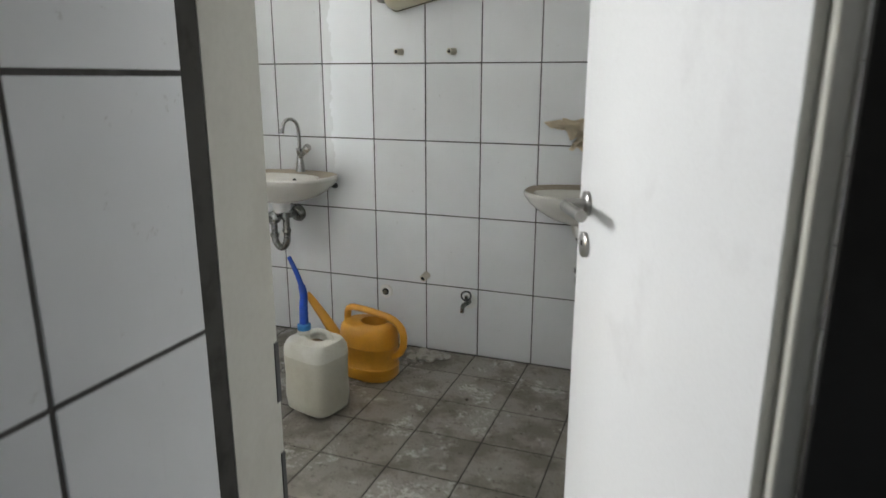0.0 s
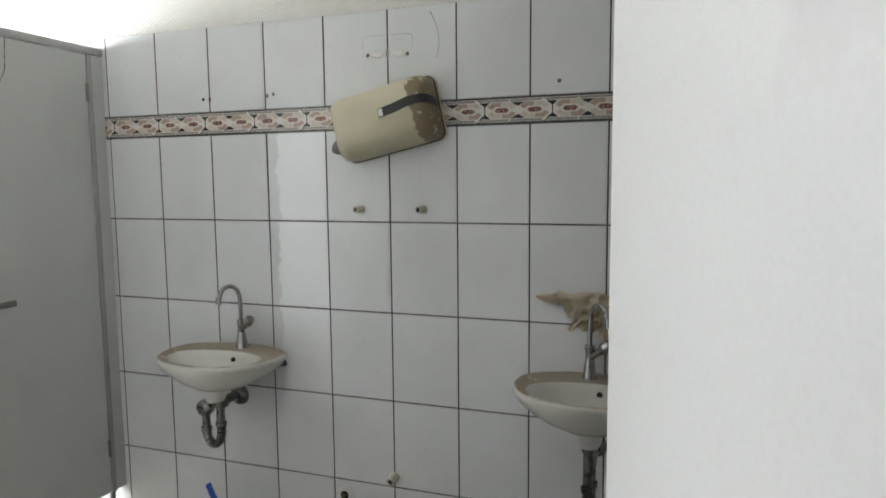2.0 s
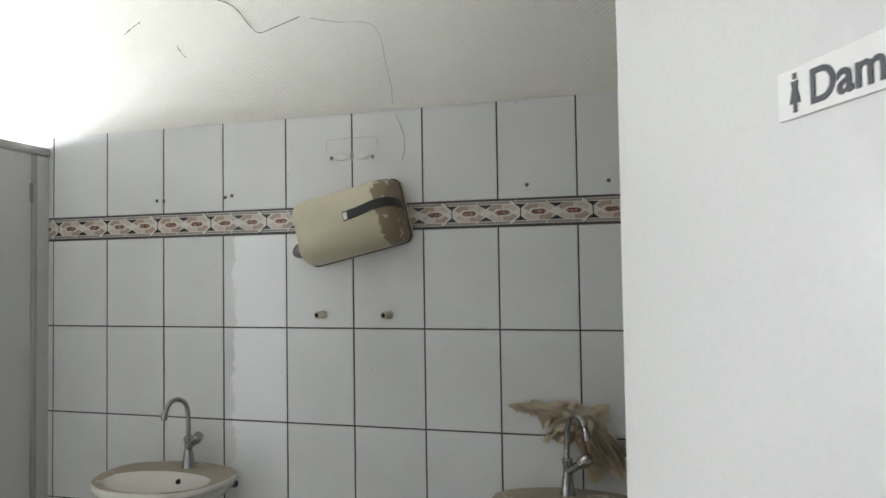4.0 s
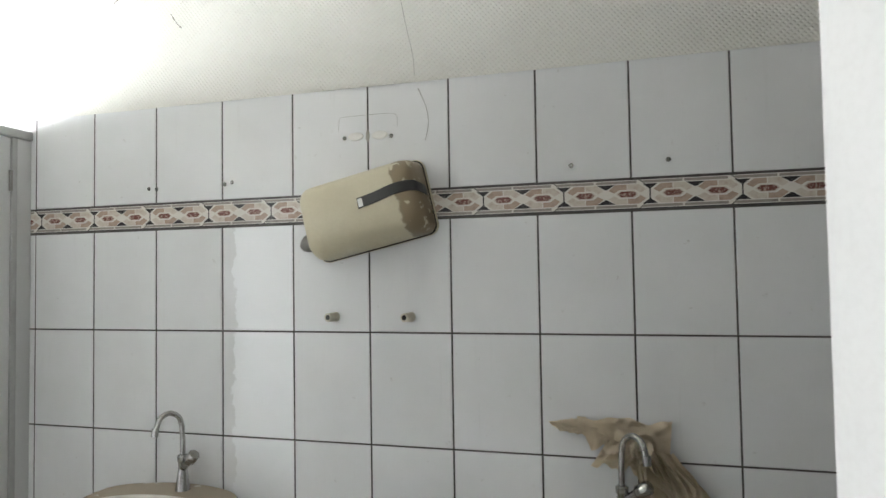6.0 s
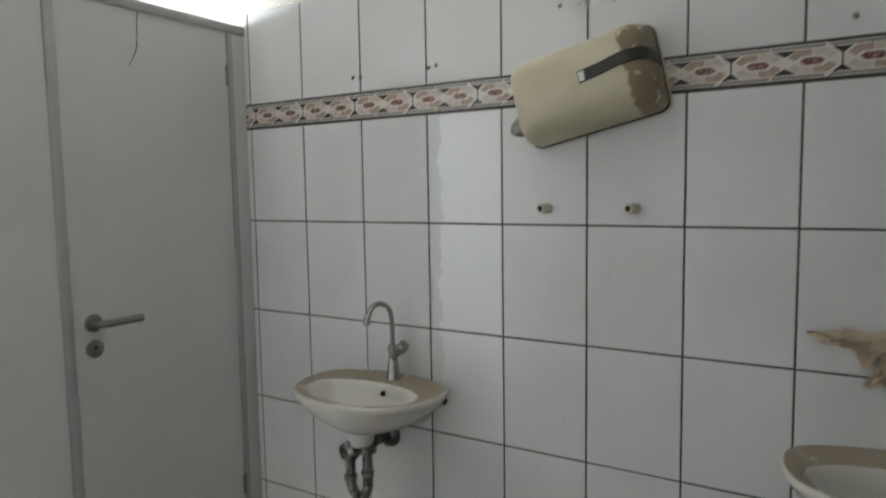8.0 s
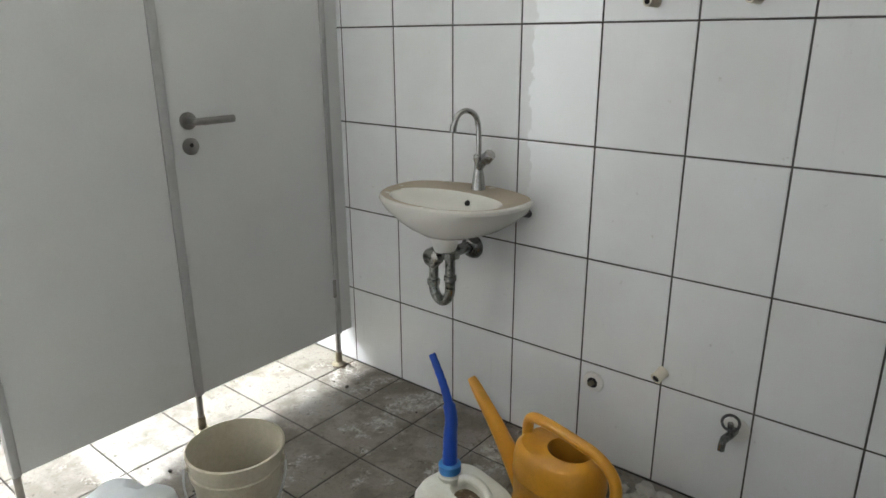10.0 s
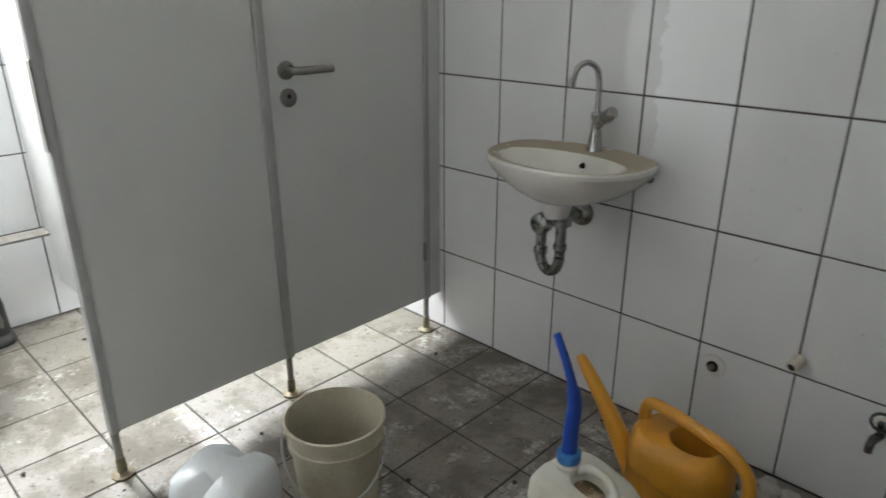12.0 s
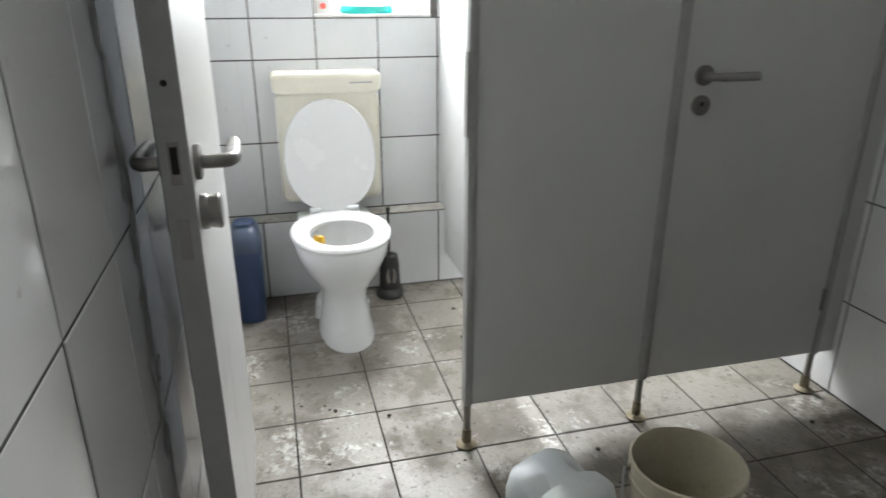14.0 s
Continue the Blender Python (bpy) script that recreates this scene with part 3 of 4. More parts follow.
def trap(cx, y, mirror, label):
    t = thing("siphon_trap", label, "drain pipe", pose(cx, y, 0), "siphon traps")
    x = mirror
    if mirror == 0:
        part("tailpipe", tube([(0, 0, 0.650), (0, 0, 0.49)], 0.0155, 14), CORRODED, t)
        part("bend", tube(arc(lambda f: (0.0, 0.0325 * (1 - math.cos(math.pi * f)), 0.490 - 0.045 * math.sin(math.pi * f)), 14), 0.0172, 14), CORRODED, t)
        part("riser", tube(bent([(0, 0.065, 0.490), (0, 0.065, 0.545), (0, 0.085, 0.570), (0, -y - 0.002, 0.572)], 5), 0.0165, 14), CORRODED, t)
        for q in ((0, 0.0, 0.505), (0, 0.065, 0.495), (0, 0, 0.635)):
            part("nut", tube([q, (q[0], q[1], q[2] + 0.018)], 0.0222, 8), CORRODED, t)
        part("wall_rose", tube([(0, -y - 0.022, 0.572), (0, -y - 0.012, 0.572), (0, -y - 0.001, 0.572)], [0.020, 0.034, 0.037], 20), CORRODED, t)
        return t
    part("tailpipe", tube([(0, 0, 0.650), (0, 0, 0.54)], 0.0155, 14), CORRODED, t)
    u = arc(lambda f: (x * 0.0325 * (1 - math.cos(math.pi * f)), 0.0, 0.535 - 0.050 * math.sin(math.pi * f)), 14)
    part("bend", tube(u, 0.0160, 14), CORRODED, t)
    part("riser", tube([(x * 0.065, 0, 0.535), (x * 0.065, 0, 0.600)], 0.0150, 14), CORRODED, t)
    part("elbow", tube(bent([(x * 0.065, 0, 0.596), (x * 0.065, 0.004, 0.616), (x * 0.065, 0.024, 0.628), (x * 0.066, 0.07, 0.618), (x * 0.066, -y - 0.002, 0.606)], 5), 0.0185, 14), CORRODED, t)
    part("union_nut", tube([(x * 0.065, -0.020, 0.620), (x * 0.065, -0.016, 0.620), (x * 0.065, 0.012, 0.622), (x * 0.065, 0.016, 0.622)], [0.024, 0.031, 0.031, 0.025], 10), CORRODED, t)
    for p, q, r in (((x * 0.065, 0, 0.532), (x * 0.065, 0, 0.550), 0.0205), ((0, 0, 0.560), (0, 0, 0.574), 0.0195), ((0, 0, 0.632), (0, 0, 0.652), 0.0290)):
        part("nut", tube([p, q], r, 10), CORRODED, t)
    part("wall_rose", tube([(x * 0.066, -y - 0.026, 0.606), (x * 0.066, -y - 0.016, 0.606), (x * 0.066, -y - 0.001, 0.606)], [0.022, 0.036, 0.042], 20), CORRODED, t)
    return t


basin(0.632, "cream wash basin with dried brown dirt, hung on the tiles")
faucet(0.650, -0.062, 0.8172, (-0.45, -1), "chrome swan-neck faucet on the wash basin")
trap(0.652, -0.205, -1, "corroded chrome siphon trap under the basin")
basin(1.976, "cream wash basin with dirt, below a hanging cloth")
faucet(1.958, -0.062, 0.8172, (0.9, -0.9), "chrome swan-neck faucet with a cloth behind it")
trap(1.975, -0.205, 0, "corroded siphon trap under the second basin")

# ---- hand dryer hanging askew ----
dr = thing("hand_dryer", "yellowed plastic hand dryer hanging crooked on the wall", "hand dryer", pose(1.262, 0, 1.652, 0, -13.0, 0))


def shell(w0, w1, h0, h1, y, r, cz=0.0, n=9):
    """Rounded rectangle in the wall's plane."""
    pts = []
    for cx, cz2, a0 in ((w1 - r, h1 - r, 0), (w0 + r, h1 - r, 90), (w0 + r, h0 + r, 180), (w1 - r, h0 + r, 270)):
        for k in range(n):
            a = radians(a0 + 90 * k / (n - 1))
            pts.append((cx + r * math.cos(a), y, cz2 + r * math.sin(a) + cz))
    return pts


L0, L1, B0, B1 = -0.185, 0.185, -0.108, 0.108
part("back_plate", loft([shell(L0 - 0.004, L1 + 0.006, B0 - 0.004, B1 + 0.004, -0.001, 0.030), shell(L0 - 0.004, L1 + 0.006, B0 - 0.004, B1 + 0.004, -0.010, 0.030)]), BEIGE, dr)
b = loft([shell(L0, L1, B0, B1, -0.0105, 0.030), shell(L0 + 0.002, L1 - 0.002, B0 + 0.001, B1 - 0.001, -0.060, 0.034), shell(L0 + 0.008, L1 - 0.006, B0 + 0.010, B1 - 0.006, -0.095, 0.040),
          shell(L0 + 0.022, L1 - 0.016, B0 + 0.032, B1 - 0.020, -0.120, 0.044), shell(L0 + 0.044, L1 - 0.036, B0 + 0.058, B1 - 0.044, -0.133, 0.040), shell(L0 + 0.10, L1 - 0.09, B0 + 0.085, B1 - 0.08, -0.136, 0.015)])
COVER = plain("dusty_cover", (0.62, 0.57, 0.42), (0.52, 0.46, 0.32), 0.42, 0, 5, 0.35, 120, 0.05)
_t = COVER.node_tree
_tc = _t.nodes.new("ShaderNodeTexCoord")
_sep = _t.nodes.new("ShaderNodeSeparateXYZ")
_t.links.new(_tc.outputs["Object"], _sep.inputs["Vector"])
_add = _t.nodes.new("ShaderNodeMath")
_add.operation = "MULTIPLY_ADD"
_t.links.new(noise_at(_t, 26, 5, 0.6), _add.inputs[0])
_add.inputs[1].default_value = 0.045
_t.links.new(_sep.outputs["X"], _add.inputs[2])
_mask = ramp(_t, _add.outputs["Value"], 0.142, 0.152)
_pb = _t.nodes["Principled BSDF"]
_old = _pb.inputs["Base Color"].links[0].from_socket
_t.links.new(mix(_t, times(_t, _mask, ramp(_t, noise_at(_t, 34, 3, 0.5), 0.66, 0.58)), _old, (0.27, 0.21, 0.13)), _pb.inputs["Base Color"])
part("cover", b, COVER, dr, "beige cover with a dirty brown end")
part("seam", loft([shell(L0 - 0.002, L1 + 0.003, B0 - 0.003, B1 + 0.003, -0.0100, 0.030), shell(L0 - 0.002, L1 + 0.003, B0 - 0.003, B1 + 0.003, -0.0120, 0.030)]), DARKGAP, dr)
sp = [(0.015, -0.138, 0.010), (0.070, -0.1385, 0.014), (0.115, -0.1395, 0.020), (0.152, -0.132, 0.022), (0.178, -0.110, 0.020), (0.187, -0.070, 0.014), (0.190, -0.045, 0.008)]
part("label_strip", loft([[(x, y + 0.001, z - 0.015), (x + 0.001, y - 0.003, z - 0.014), (x + 0.001, y - 0.003, z + 0.014), (x, y + 0.001, z + 0.015)] for x, y, z in bent(sp, 3)]), BLACK, dr, "black wrap-around strip")
part("badge", box(0.0185, 0.032, -0.1425, -0.1414, -0.002, 0.021), SIGN, dr, "small white label")
part("nozzle", tube(bent([(L0 + 0.02, -0.045, -0.040), (L0 - 0.012, -0.045, -0.046), (L0 - 0.024, -0.040, -0.060)], 4), [0.030, 0.030, 0.029, 0.028, 0.027, 0.026, 0.025, 0.023, 0.020], 16), STEEL, dr, "grey metal air nozzle")
for z in (0.012, -0.05):
    part("screw", tube([(L1 - 0.004, -0.018, z), (L1 + 0.0005, -0.018, z)], 0.007, 10), BRASS, dr)


# ---- pipe ends and fittings on the wall ----
def stub(x, z, r, length, material, name, label, tilt=0.0):
    t = thing(name, label, "pipe", pose(x, 0, z), "pipe ends in the tiles")
    e = Vector((-0.25 * length, -length, tilt))
    part("sleeve", tube([(0, -0.001, 0), e * 0.3, e], [r * 1.15, r * 1.05, r], 16), material, t)
    # black cap paints the shade of the hollow pipe end
    part("opening", tube([e * 0.99, e * 1.015], r * 0.62, 12), DARKHOLE, t)
    return t


stub(1.142, 1.345, 0.0125, 0.038, PIPEPVC, "pipe_stub", "cream plastic pipe end in a wall tile")
stub(1.380, 1.345, 0.0125, 0.038, PIPEPVC, "pipe_stub", "cream plastic pipe end in a wall tile")
stub(1.255, 0.365, 0.016, 0.034, PIPEPVC, "pipe_stub", "stained pipe end in a wall tile", -0.012)
t = thing("wall_rosette", "white plastic rosette with a dark pipe hole", "fitting", pose(1.047, 0, 0.262))
part("ring", tube([(0, -0.001, 0), (0, -0.006, 0), (0, -0.009, 0)], [0.034, 0.031, 0.021], 24), WHITEPVC, t)
part("hole", tube([(0, -0.0085, 0), (0, -0.0105, 0)], 0.0165, 16), DARKHOLE, t)
part("nipple", tube([(0, -0.009, 0), (-0.002, -0.024, 0)], 0.008, 10), BRASS, t)
t = thing("wall_tap", "tarnished garden tap with a white rosette", "tap", pose(1.463, 0, 0.262))
part("ring", tube([(0, -0.001, 0), (0, -0.006, 0), (0, -0.009, 0)], [0.036, 0.033, 0.022], 24), WHITEPVC, t)
part("body", tube(bent([(0, -0.004, 0), (-0.004, -0.040, 0), (-0.012, -0.066, -0.006), (-0.014, -0.070, -0.034)], 5), [0.011] * 10 + [0.0095] * 6, 12), CORRODED, t)
part("spindle", tube([(-0.004, -0.036, 0.008), (-0.006, -0.040, 0.034)], 0.008, 10), CORRODED, t)
part("wheel", tube(arc(lambda f: (-0.006 + 0.022 * math.cos(2 * math.pi * f), -0.040 + 0.008 * math.sin(2 * math.pi * f), 0.036 + 0.018 * math.sin(2 * math.pi * f)), 18), 0.004, 8), BLACK, t)

# drill holes with plugs
hole = thing("drill_hole", "small grey drilled plug hole in a tile", "drill hole", pose(0.472, 0, 1.763), "drill holes")
part("plug", tube([(0, -0.0004, 0), (0, -0.003, 0)], [0.0066, 0.0045], 12), CORRODED, hole)
for x, z in ((0.502, 1.761), (0.760, 1.763), (0.786, 1.768), (1.844, 1.757), (2.095, 1.758), (1.175, 1.880), (1.324, 1.877)):
    copy_thing(hole, pose(x, 0, z))
# glue residue where the dryer hung
t = thing("glue_residue", "white filler blobs on a tile above the dryer", "residue", pose(1.25, 0, 1.882))
for s in (-1, 1):
    part("blob", loft([[(s * (0.038 + 0.026 * r * math.cos(k * 0.5236)), -0.0004 - d, 0.013 * r * math.sin(k * 0.5236)) for k in range(12)] for r, d in ((1, 0), (0.9, 0.003), (0.4, 0.005))]), WHITEPVC, t)
part("stain", loft([[(0.007 * r * math.cos(k * 0.5236), -0.0003 - d, 0.018 * r * math.sin(k * 0.5236)) for k in range(12)] for r, d in ((1, 0), (0.8, 0.0006))]), CEMENT, t)


t = thing("dryer_ghost", "faint dirty outline of the dryer's old place", "stain", pose(1.25, 0, 1.93))
part("outline", tube(arc(lambda f: (0.094 * math.copysign(abs(math.cos(math.pi * f)) ** 0.25, math.cos(math.pi * f)), -0.0002, 0.045 * abs(math.sin(math.pi * f)) ** 0.25 - 0.03), 33), 0.0004, 5), COBWEB, t)


# ---- cloth thrown over the pipe behind the second faucet ----
def cloth():
    t = thing("cloth", "crumpled beige cloth hung on the wall above the basin", "cloth")
    rnd = random.Random(4)

    def sheet(p0, p1, q0, q1, nu, nv, fold, out, ragged):
        """A folded strip: from the line p0-p1 down to q0-q1."""
        b = bmesh.new()
        P0, P1, Q0, Q1 = (Vector(v) for v in (p0, p1, q0, q1))
        g = []
        for j in range(nv + 1):
            v = j / nv
            row = []
            for i in range(nu + 1):
                u = i / nu
                a, c = P0.lerp(P1, u), Q0.lerp(Q1, u)
                p = a.lerp(c, v)
                q = Vector((u * fold * 0.9 + v * 0.7, v * 2.6, fold))
                w = 1 - 2 * abs(noise.noise(q * 1.1)) * 1.6
                p.y -= out * (0.45 + 0.55 * math.sin(math.pi * min(1, v + 0.15))) * (0.75 + 0.65 * w) + 0.010 * abs(noise.noise(q * 2.3))
                p.z += ragged * noise.noise(Vector((u * 6, fold, 2.0))) * (v - 0.3)
                p.y = min(p.y, -0.004)
                row.append(b.verts.new(p))
            g.append(row)
        for j in range(nv):
            for i in range(nu):
                b.faces.new((g[j][i], g[j][i + 1], g[j + 1][i + 1], g[j + 1][i]))
        bmesh.ops.solidify(b, geom=b.faces[:], thickness=0.0016)
        return b

    part("upper_fold", sheet((1.845, -0.003, 1.080), (2.085, -0.003, 1.075), (1.880, -0.008, 1.005), (2.075, -0.008, 0.985), 44, 16, 4.3, 0.013, 0.05), RAG, t)
    part("flap", sheet((1.768, -0.003, 1.066), (1.868, -0.003, 1.082), (1.800, -0.004, 1.042), (1.875, -0.004, 1.030), 16, 8, 2.1, 0.005, 0.02), RAG, t)
    part("lower_fold", sheet((1.925, -0.010, 1.030), (2.040, -0.024, 1.025), (1.880, -0.022, 0.962), (2.010, -0.034, 0.950), 36, 18, 5.1, 0.022, 0.05), RAG, t)
    part("tail", sheet((1.978, -0.026, 1.015), (2.085, -0.012, 1.005), (2.020, -0.045, 0.868), (2.205, -0.020, 0.862), 44, 24, 8.3, 0.026, 0.04), RAG, t)
    return t


cloth()


# ---- watering can ----
def watering_can(m):
    t = thing("watering_can", "orange plastic watering can standing on the floor", "watering can", m)
    rings = [ring(0, 0, 0.002, 0.120, 0.088, 36, 2.5), ring(0, 0, 0.012, 0.127, 0.094, 36, 2.5), ring(0, 0, 0.060, 0.129, 0.096, 36, 2.5), ring(0, 0, 0.064, 0.126, 0.093, 36, 2.5), ring(0, 0, 0.150, 0.127, 0.094, 36, 2.5),
             ring(0, 0, 0.154, 0.130, 0.097, 36, 2.5), ring(0, 0, 0.205, 0.128, 0.095, 36, 2.5), ring(0, 0, 0.238, 0.122, 0.090, 36, 2.5), ring(0, 0, 0.252, 0.108, 0.078, 36, 2.4),
             ring(0.030, 0, 0.256, 0.068, 0.060, 36), ring(0.030, 0, 0.262, 0.060, 0.053, 36), ring(0.030, 0, 0.240, 0.056, 0.049, 36), ring(0.030, 0, 0.040, 0.05, 0.045, 36)]
    part("body", loft(rings), ORANGE, t)
    # black disc painted in for the shade inside the can
    part("inside", loft([ring(0.030, 0, 0.120, 0.0510, 0.0455, 24), ring(0.030, 0, 0.119, 0.02, 0.02, 24)]), DARKHOLE, t)
    hp = bent([(-0.112, 0, 0.225), (-0.112, 0, 0.275), (-0.095, 0, 0.302), (-0.040, 0, 0.306), (0.040, 0, 0.300), (0.115, 0, 0.288), (0.165, 0, 0.250), (0.176, 0, 0.190), (0.160, 0, 0.140), (0.118, 0, 0.105)], 5)
    part("handle", tube(hp, 0.0155, 12), ORANGE, t)
    sp = bent([(-0.115, 0, 0.050), (-0.165, 0, 0.120), (-0.230, 0, 0.205), (-0.312, 0, 0.295), (-0.340, 0, 0.325)], 5)
    part("spout", tube(sp, [0.034 - 0.022 * i / (len(sp) - 1) for i in range(len(sp))], 16), ORANGE, t)
    return t


watering_can(pose(1.122, -0.335, 0, 0, 0, -10) @ Matrix.Diagonal((1, 1, 0.94, 1)))


# ---- jerrycans, bucket ----
def jerrycan(name, label, m, body, hose):
    t = thing(name, label, "jerrycan", m)
    fill = [ring(0, 0, 0.003, 0.100, 0.080, 40, 4.2), ring(0, 0, 0.014, 0.112, 0.092, 40, 4.2), ring(0, 0, 0.060, 0.117, 0.097, 40, 4.6), ring(0, 0, 0.140, 0.114, 0.094, 40, 4.6), ring(0, 0, 0.225, 0.117, 0.097, 40, 4.6)]
    part("lower_body", loft(fill, closed_ends=(True, False)), JERRYFULL if hose else body, t)
    part("shoulder", loft([ring(0, 0, 0.225, 0.117, 0.097, 40, 4.6), ring(0, 0, 0.262, 0.115, 0.095, 40, 4.4), ring(0, 0, 0.285, 0.104, 0.084, 40, 3.8), ring(0.004, 0, 0.294, 0.080, 0.062, 40, 3.2),
                           ring(0.010, 0, 0.290, 0.050, 0.034, 40, 2.6), ring(0.012, 0, 0.268, 0.036, 0.024, 40, 2.4), ring(0.012, 0, 0.262, 0.006, 0.005, 40)], closed_ends=(False, True)), body, t)
    part("grip_dirt", loft([ring(0.012, 0, 0.2725, 0.040, 0.027, 24, 2.4), ring(0.012, 0, 0.2745, 0.020, 0.012, 24)]), DIRT, t, "dirt in the grip hollow")
    part("grip", tube(bent([(-0.040, 0.010, 0.285), (-0.010, 0.022, 0.305), (0.050, 0.022, 0.305), (0.085, 0.010, 0.282)], 5), 0.0115, 10), body, t)
    part("neck", lathe([(0.030, 0.280), (0.030, 0.300), (0.025, 0.302), (0.024, 0.318)], -0.062, 0, 20), body, t)
    if hose:
        part("cap", lathe([(0.027, 0.308), (0.028, 0.312), (0.028, 0.328), (0.022, 0.332)], -0.062, 0, 20), BLUECAP, t, "light blue screw cap")
        n = bent([(-0.062, 0, 0.330), (-0.060, 0, 0.400), (-0.057, 0, 0.455), (-0.080, -0.004, 0.520), (-0.120, -0.010, 0.588)], 8)
        part("hose", tube(n, [0.0185 - 0.0002 * i + (0.0009 if i % 2 else 0) - (0.004 if i > 19 else 0) for i in range(len(n))], 16), BLUE, t, "bright blue corrugated pouring hose")
    else:
        part("cap", lathe([(0.024, 0.312), (0.026, 0.316), (0.026, 0.332), (0.022, 0.335)], -0.062, 0, 20), BLUE, t, "blue screw cap")
    return t


jerrycan("jerrycan", "milky jerrycan with a blue pouring hose, part full", pose(1.070, -0.680, 0, 0, 0, -14) @ Matrix.Diagonal((0.91, 0.94, 1.0, 1)), JERRY, True)


def bottle(m):
    t = thing("water_jug", "pale clear plastic jug with a blue cap", "jug", m)
    rings = []
    for z, rx, ry in ((0.003, 0.088, 0.070), (0.012, 0.100, 0.080), (0.075, 0.103, 0.083), (0.082, 0.098, 0.079), (0.150, 0.103, 0.083), (0.190, 0.103, 0.083), (0.226, 0.097, 0.076), (0.239, 0.084, 0.062), (0.246, 0.050, 0.030)):
        r = ring(0, 0, z, rx, ry, 44, 4.6)
        if z > 0.16:
            r = [(x, y, zz - 0.022 * math.exp(-(x / 0.008) ** 2) * (zz - 0.16) / 0.08) for x, y, zz in r]
        rings.append(r)
    part("body", loft(rings), CLEAR, t)
    part("neck", tube([(0.052, -0.060, 0.180), (0.066, -0.084, 0.196)], [0.022, 0.019], 16), CLEAR, t)
    part("cap", tube([(0.064, -0.081, 0.194), (0.074, -0.097, 0.206), (0.0752, -0.099, 0.2075)], [0.0205, 0.0205, 0.018], 18), BLUE, t, "blue screw cap")
    return t


bottle(pose(0.432, -1.155, 0, 0, 0, 25) @ Matrix.Diagonal((1.03, 1.10, 1.02, 1)))
bk = thing("bucket", "stained white plastic bucket with a wire handle", "bucket", pose(0.487, -0.885, 0))
part("shell", lathe([(0.092, 0.002), (0.096, 0.006), (0.112, 0.205), (0.118, 0.206), (0.119, 0.222), (0.115, 0.224), (0.118, 0.262), (0.124, 0.264), (0.124, 0.272), (0.119, 0.274), (0.116, 0.262), (0.108, 0.200), (0.090, 0.012)], 0, 0, 44), BUCKET, bk)
hd = arc(lambda f: (0.126 * math.cos(math.pi * (1 + f)) * 1.0, -0.030 + 0.108 * math.sin(math.pi * (1 + f)), 0.232 - 0.122 * math.sin(math.pi * f)), 24)
part("wire_handle", tube([Matrix.Rotation(radians(48), 4, "Z") @ Vector(p) for p in hd], 0.0030, 8), PROFILE, bk, "thin wire handle hanging down")
for s in (-1, 1):
    q = Matrix.Rotation(radians(48), 4, "Z") @ Vector((s * 0.122, -0.02, 0.232))
    part("lug", tube([q * 0.94 + Vector((0, 0, 0.232 * 0.06)), q], [0.012, 0.010], 12), BUCKET, bk)

# ---- first cubicle ----
TY = -1.484
wc = thing("toilet", "white ceramic floor-standing toilet with raised lid", "toilet", pose(0, TY, 0))


def egg(cx, z, front, back, half, n=40, p=2.15):
    out = []
    for i in range(n):
        a = 2 * math.pi * i / n
        c, s = math.cos(a), math.sin(a)
        out.append((cx + (front if c > 0 else back) * math.copysign(abs(c) ** (2 / p), c), half * math.copysign(abs(s) ** (2 / p), s), z))
    return out


rings = [egg(-0.85, 0.0, 0.205, 0.20, 0.105), egg(-0.85, 0.012, 0.205, 0.20, 0.105), egg(-0.86, 0.06, 0.190, 0.21, 0.093), egg(-0.87, 0.16, 0.165, 0.23, 0.083), egg(-0.87, 0.21, 0.170, 0.24, 0.095),
         egg(-0.865, 0.27, 0.195, 0.25, 0.140), egg(-0.86, 0.33, 0.228, 0.26, 0.166), egg(-0.86, 0.372, 0.240, 0.27, 0.174), egg(-0.86, 0.388, 0.236, 0.27, 0.171),
         egg(-0.85, 0.388, 0.190, 0.15, 0.130), egg(-0.85, 0.35, 0.180, 0.14, 0.122), egg(-0.87, 0.27, 0.11, 0.10, 0.075), egg(-0.89, 0.22, 0.06, 0.06, 0.05)]
part("bowl", loft(rings), WC, wc)
part("foot_flange", loft([egg(-0.98, 0.0, 0.05, 0.10, 0.112), egg(-0.98, 0.05, 0.05, 0.10, 0.109), egg(-0.98, 0.085, 0.04, 0.09, 0.10)]), WC, wc)
# water disc in the same near-black as the holes
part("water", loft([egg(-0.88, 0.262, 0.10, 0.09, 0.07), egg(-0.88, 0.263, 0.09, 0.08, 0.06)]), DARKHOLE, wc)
o = [egg(-0.86, z, f, k, h) for z, f, k, h in ((0.392, 0.244, 0.225, 0.182), (0.404, 0.248, 0.225, 0.185), (0.412, 0.242, 0.222, 0.180))]
i_ = [egg(-0.845, z, f, k, h) for z, f, k, h in ((0.414, 0.185, 0.140, 0.126), (0.404, 0.172, 0.130, 0.116), (0.392, 0.174, 0.132, 0.118))]
b = loft(o + i_ + [o[0]], closed_ends=(False, False))
bmesh.ops.remove_doubles(b, verts=b.verts[:], dist=0.0004)
part("seat", b, SEAT, wc)
b = loft([[(x, y, z) for x, y, z in r] for r in (egg(0.21, 0.0, 0.235, 0.205, 0.178), egg(0.21, 0.010, 0.238, 0.207, 0.182), egg(0.21, 0.020, 0.225, 0.20, 0.172), egg(0.21, 0.024, 0.12, 0.10, 0.09))])
bmesh.ops.transform(b, matrix=pose(-1.085, 0, 0.405, 0, -98, 0), verts=b.verts[:])
part("lid", b, SEAT, wc)
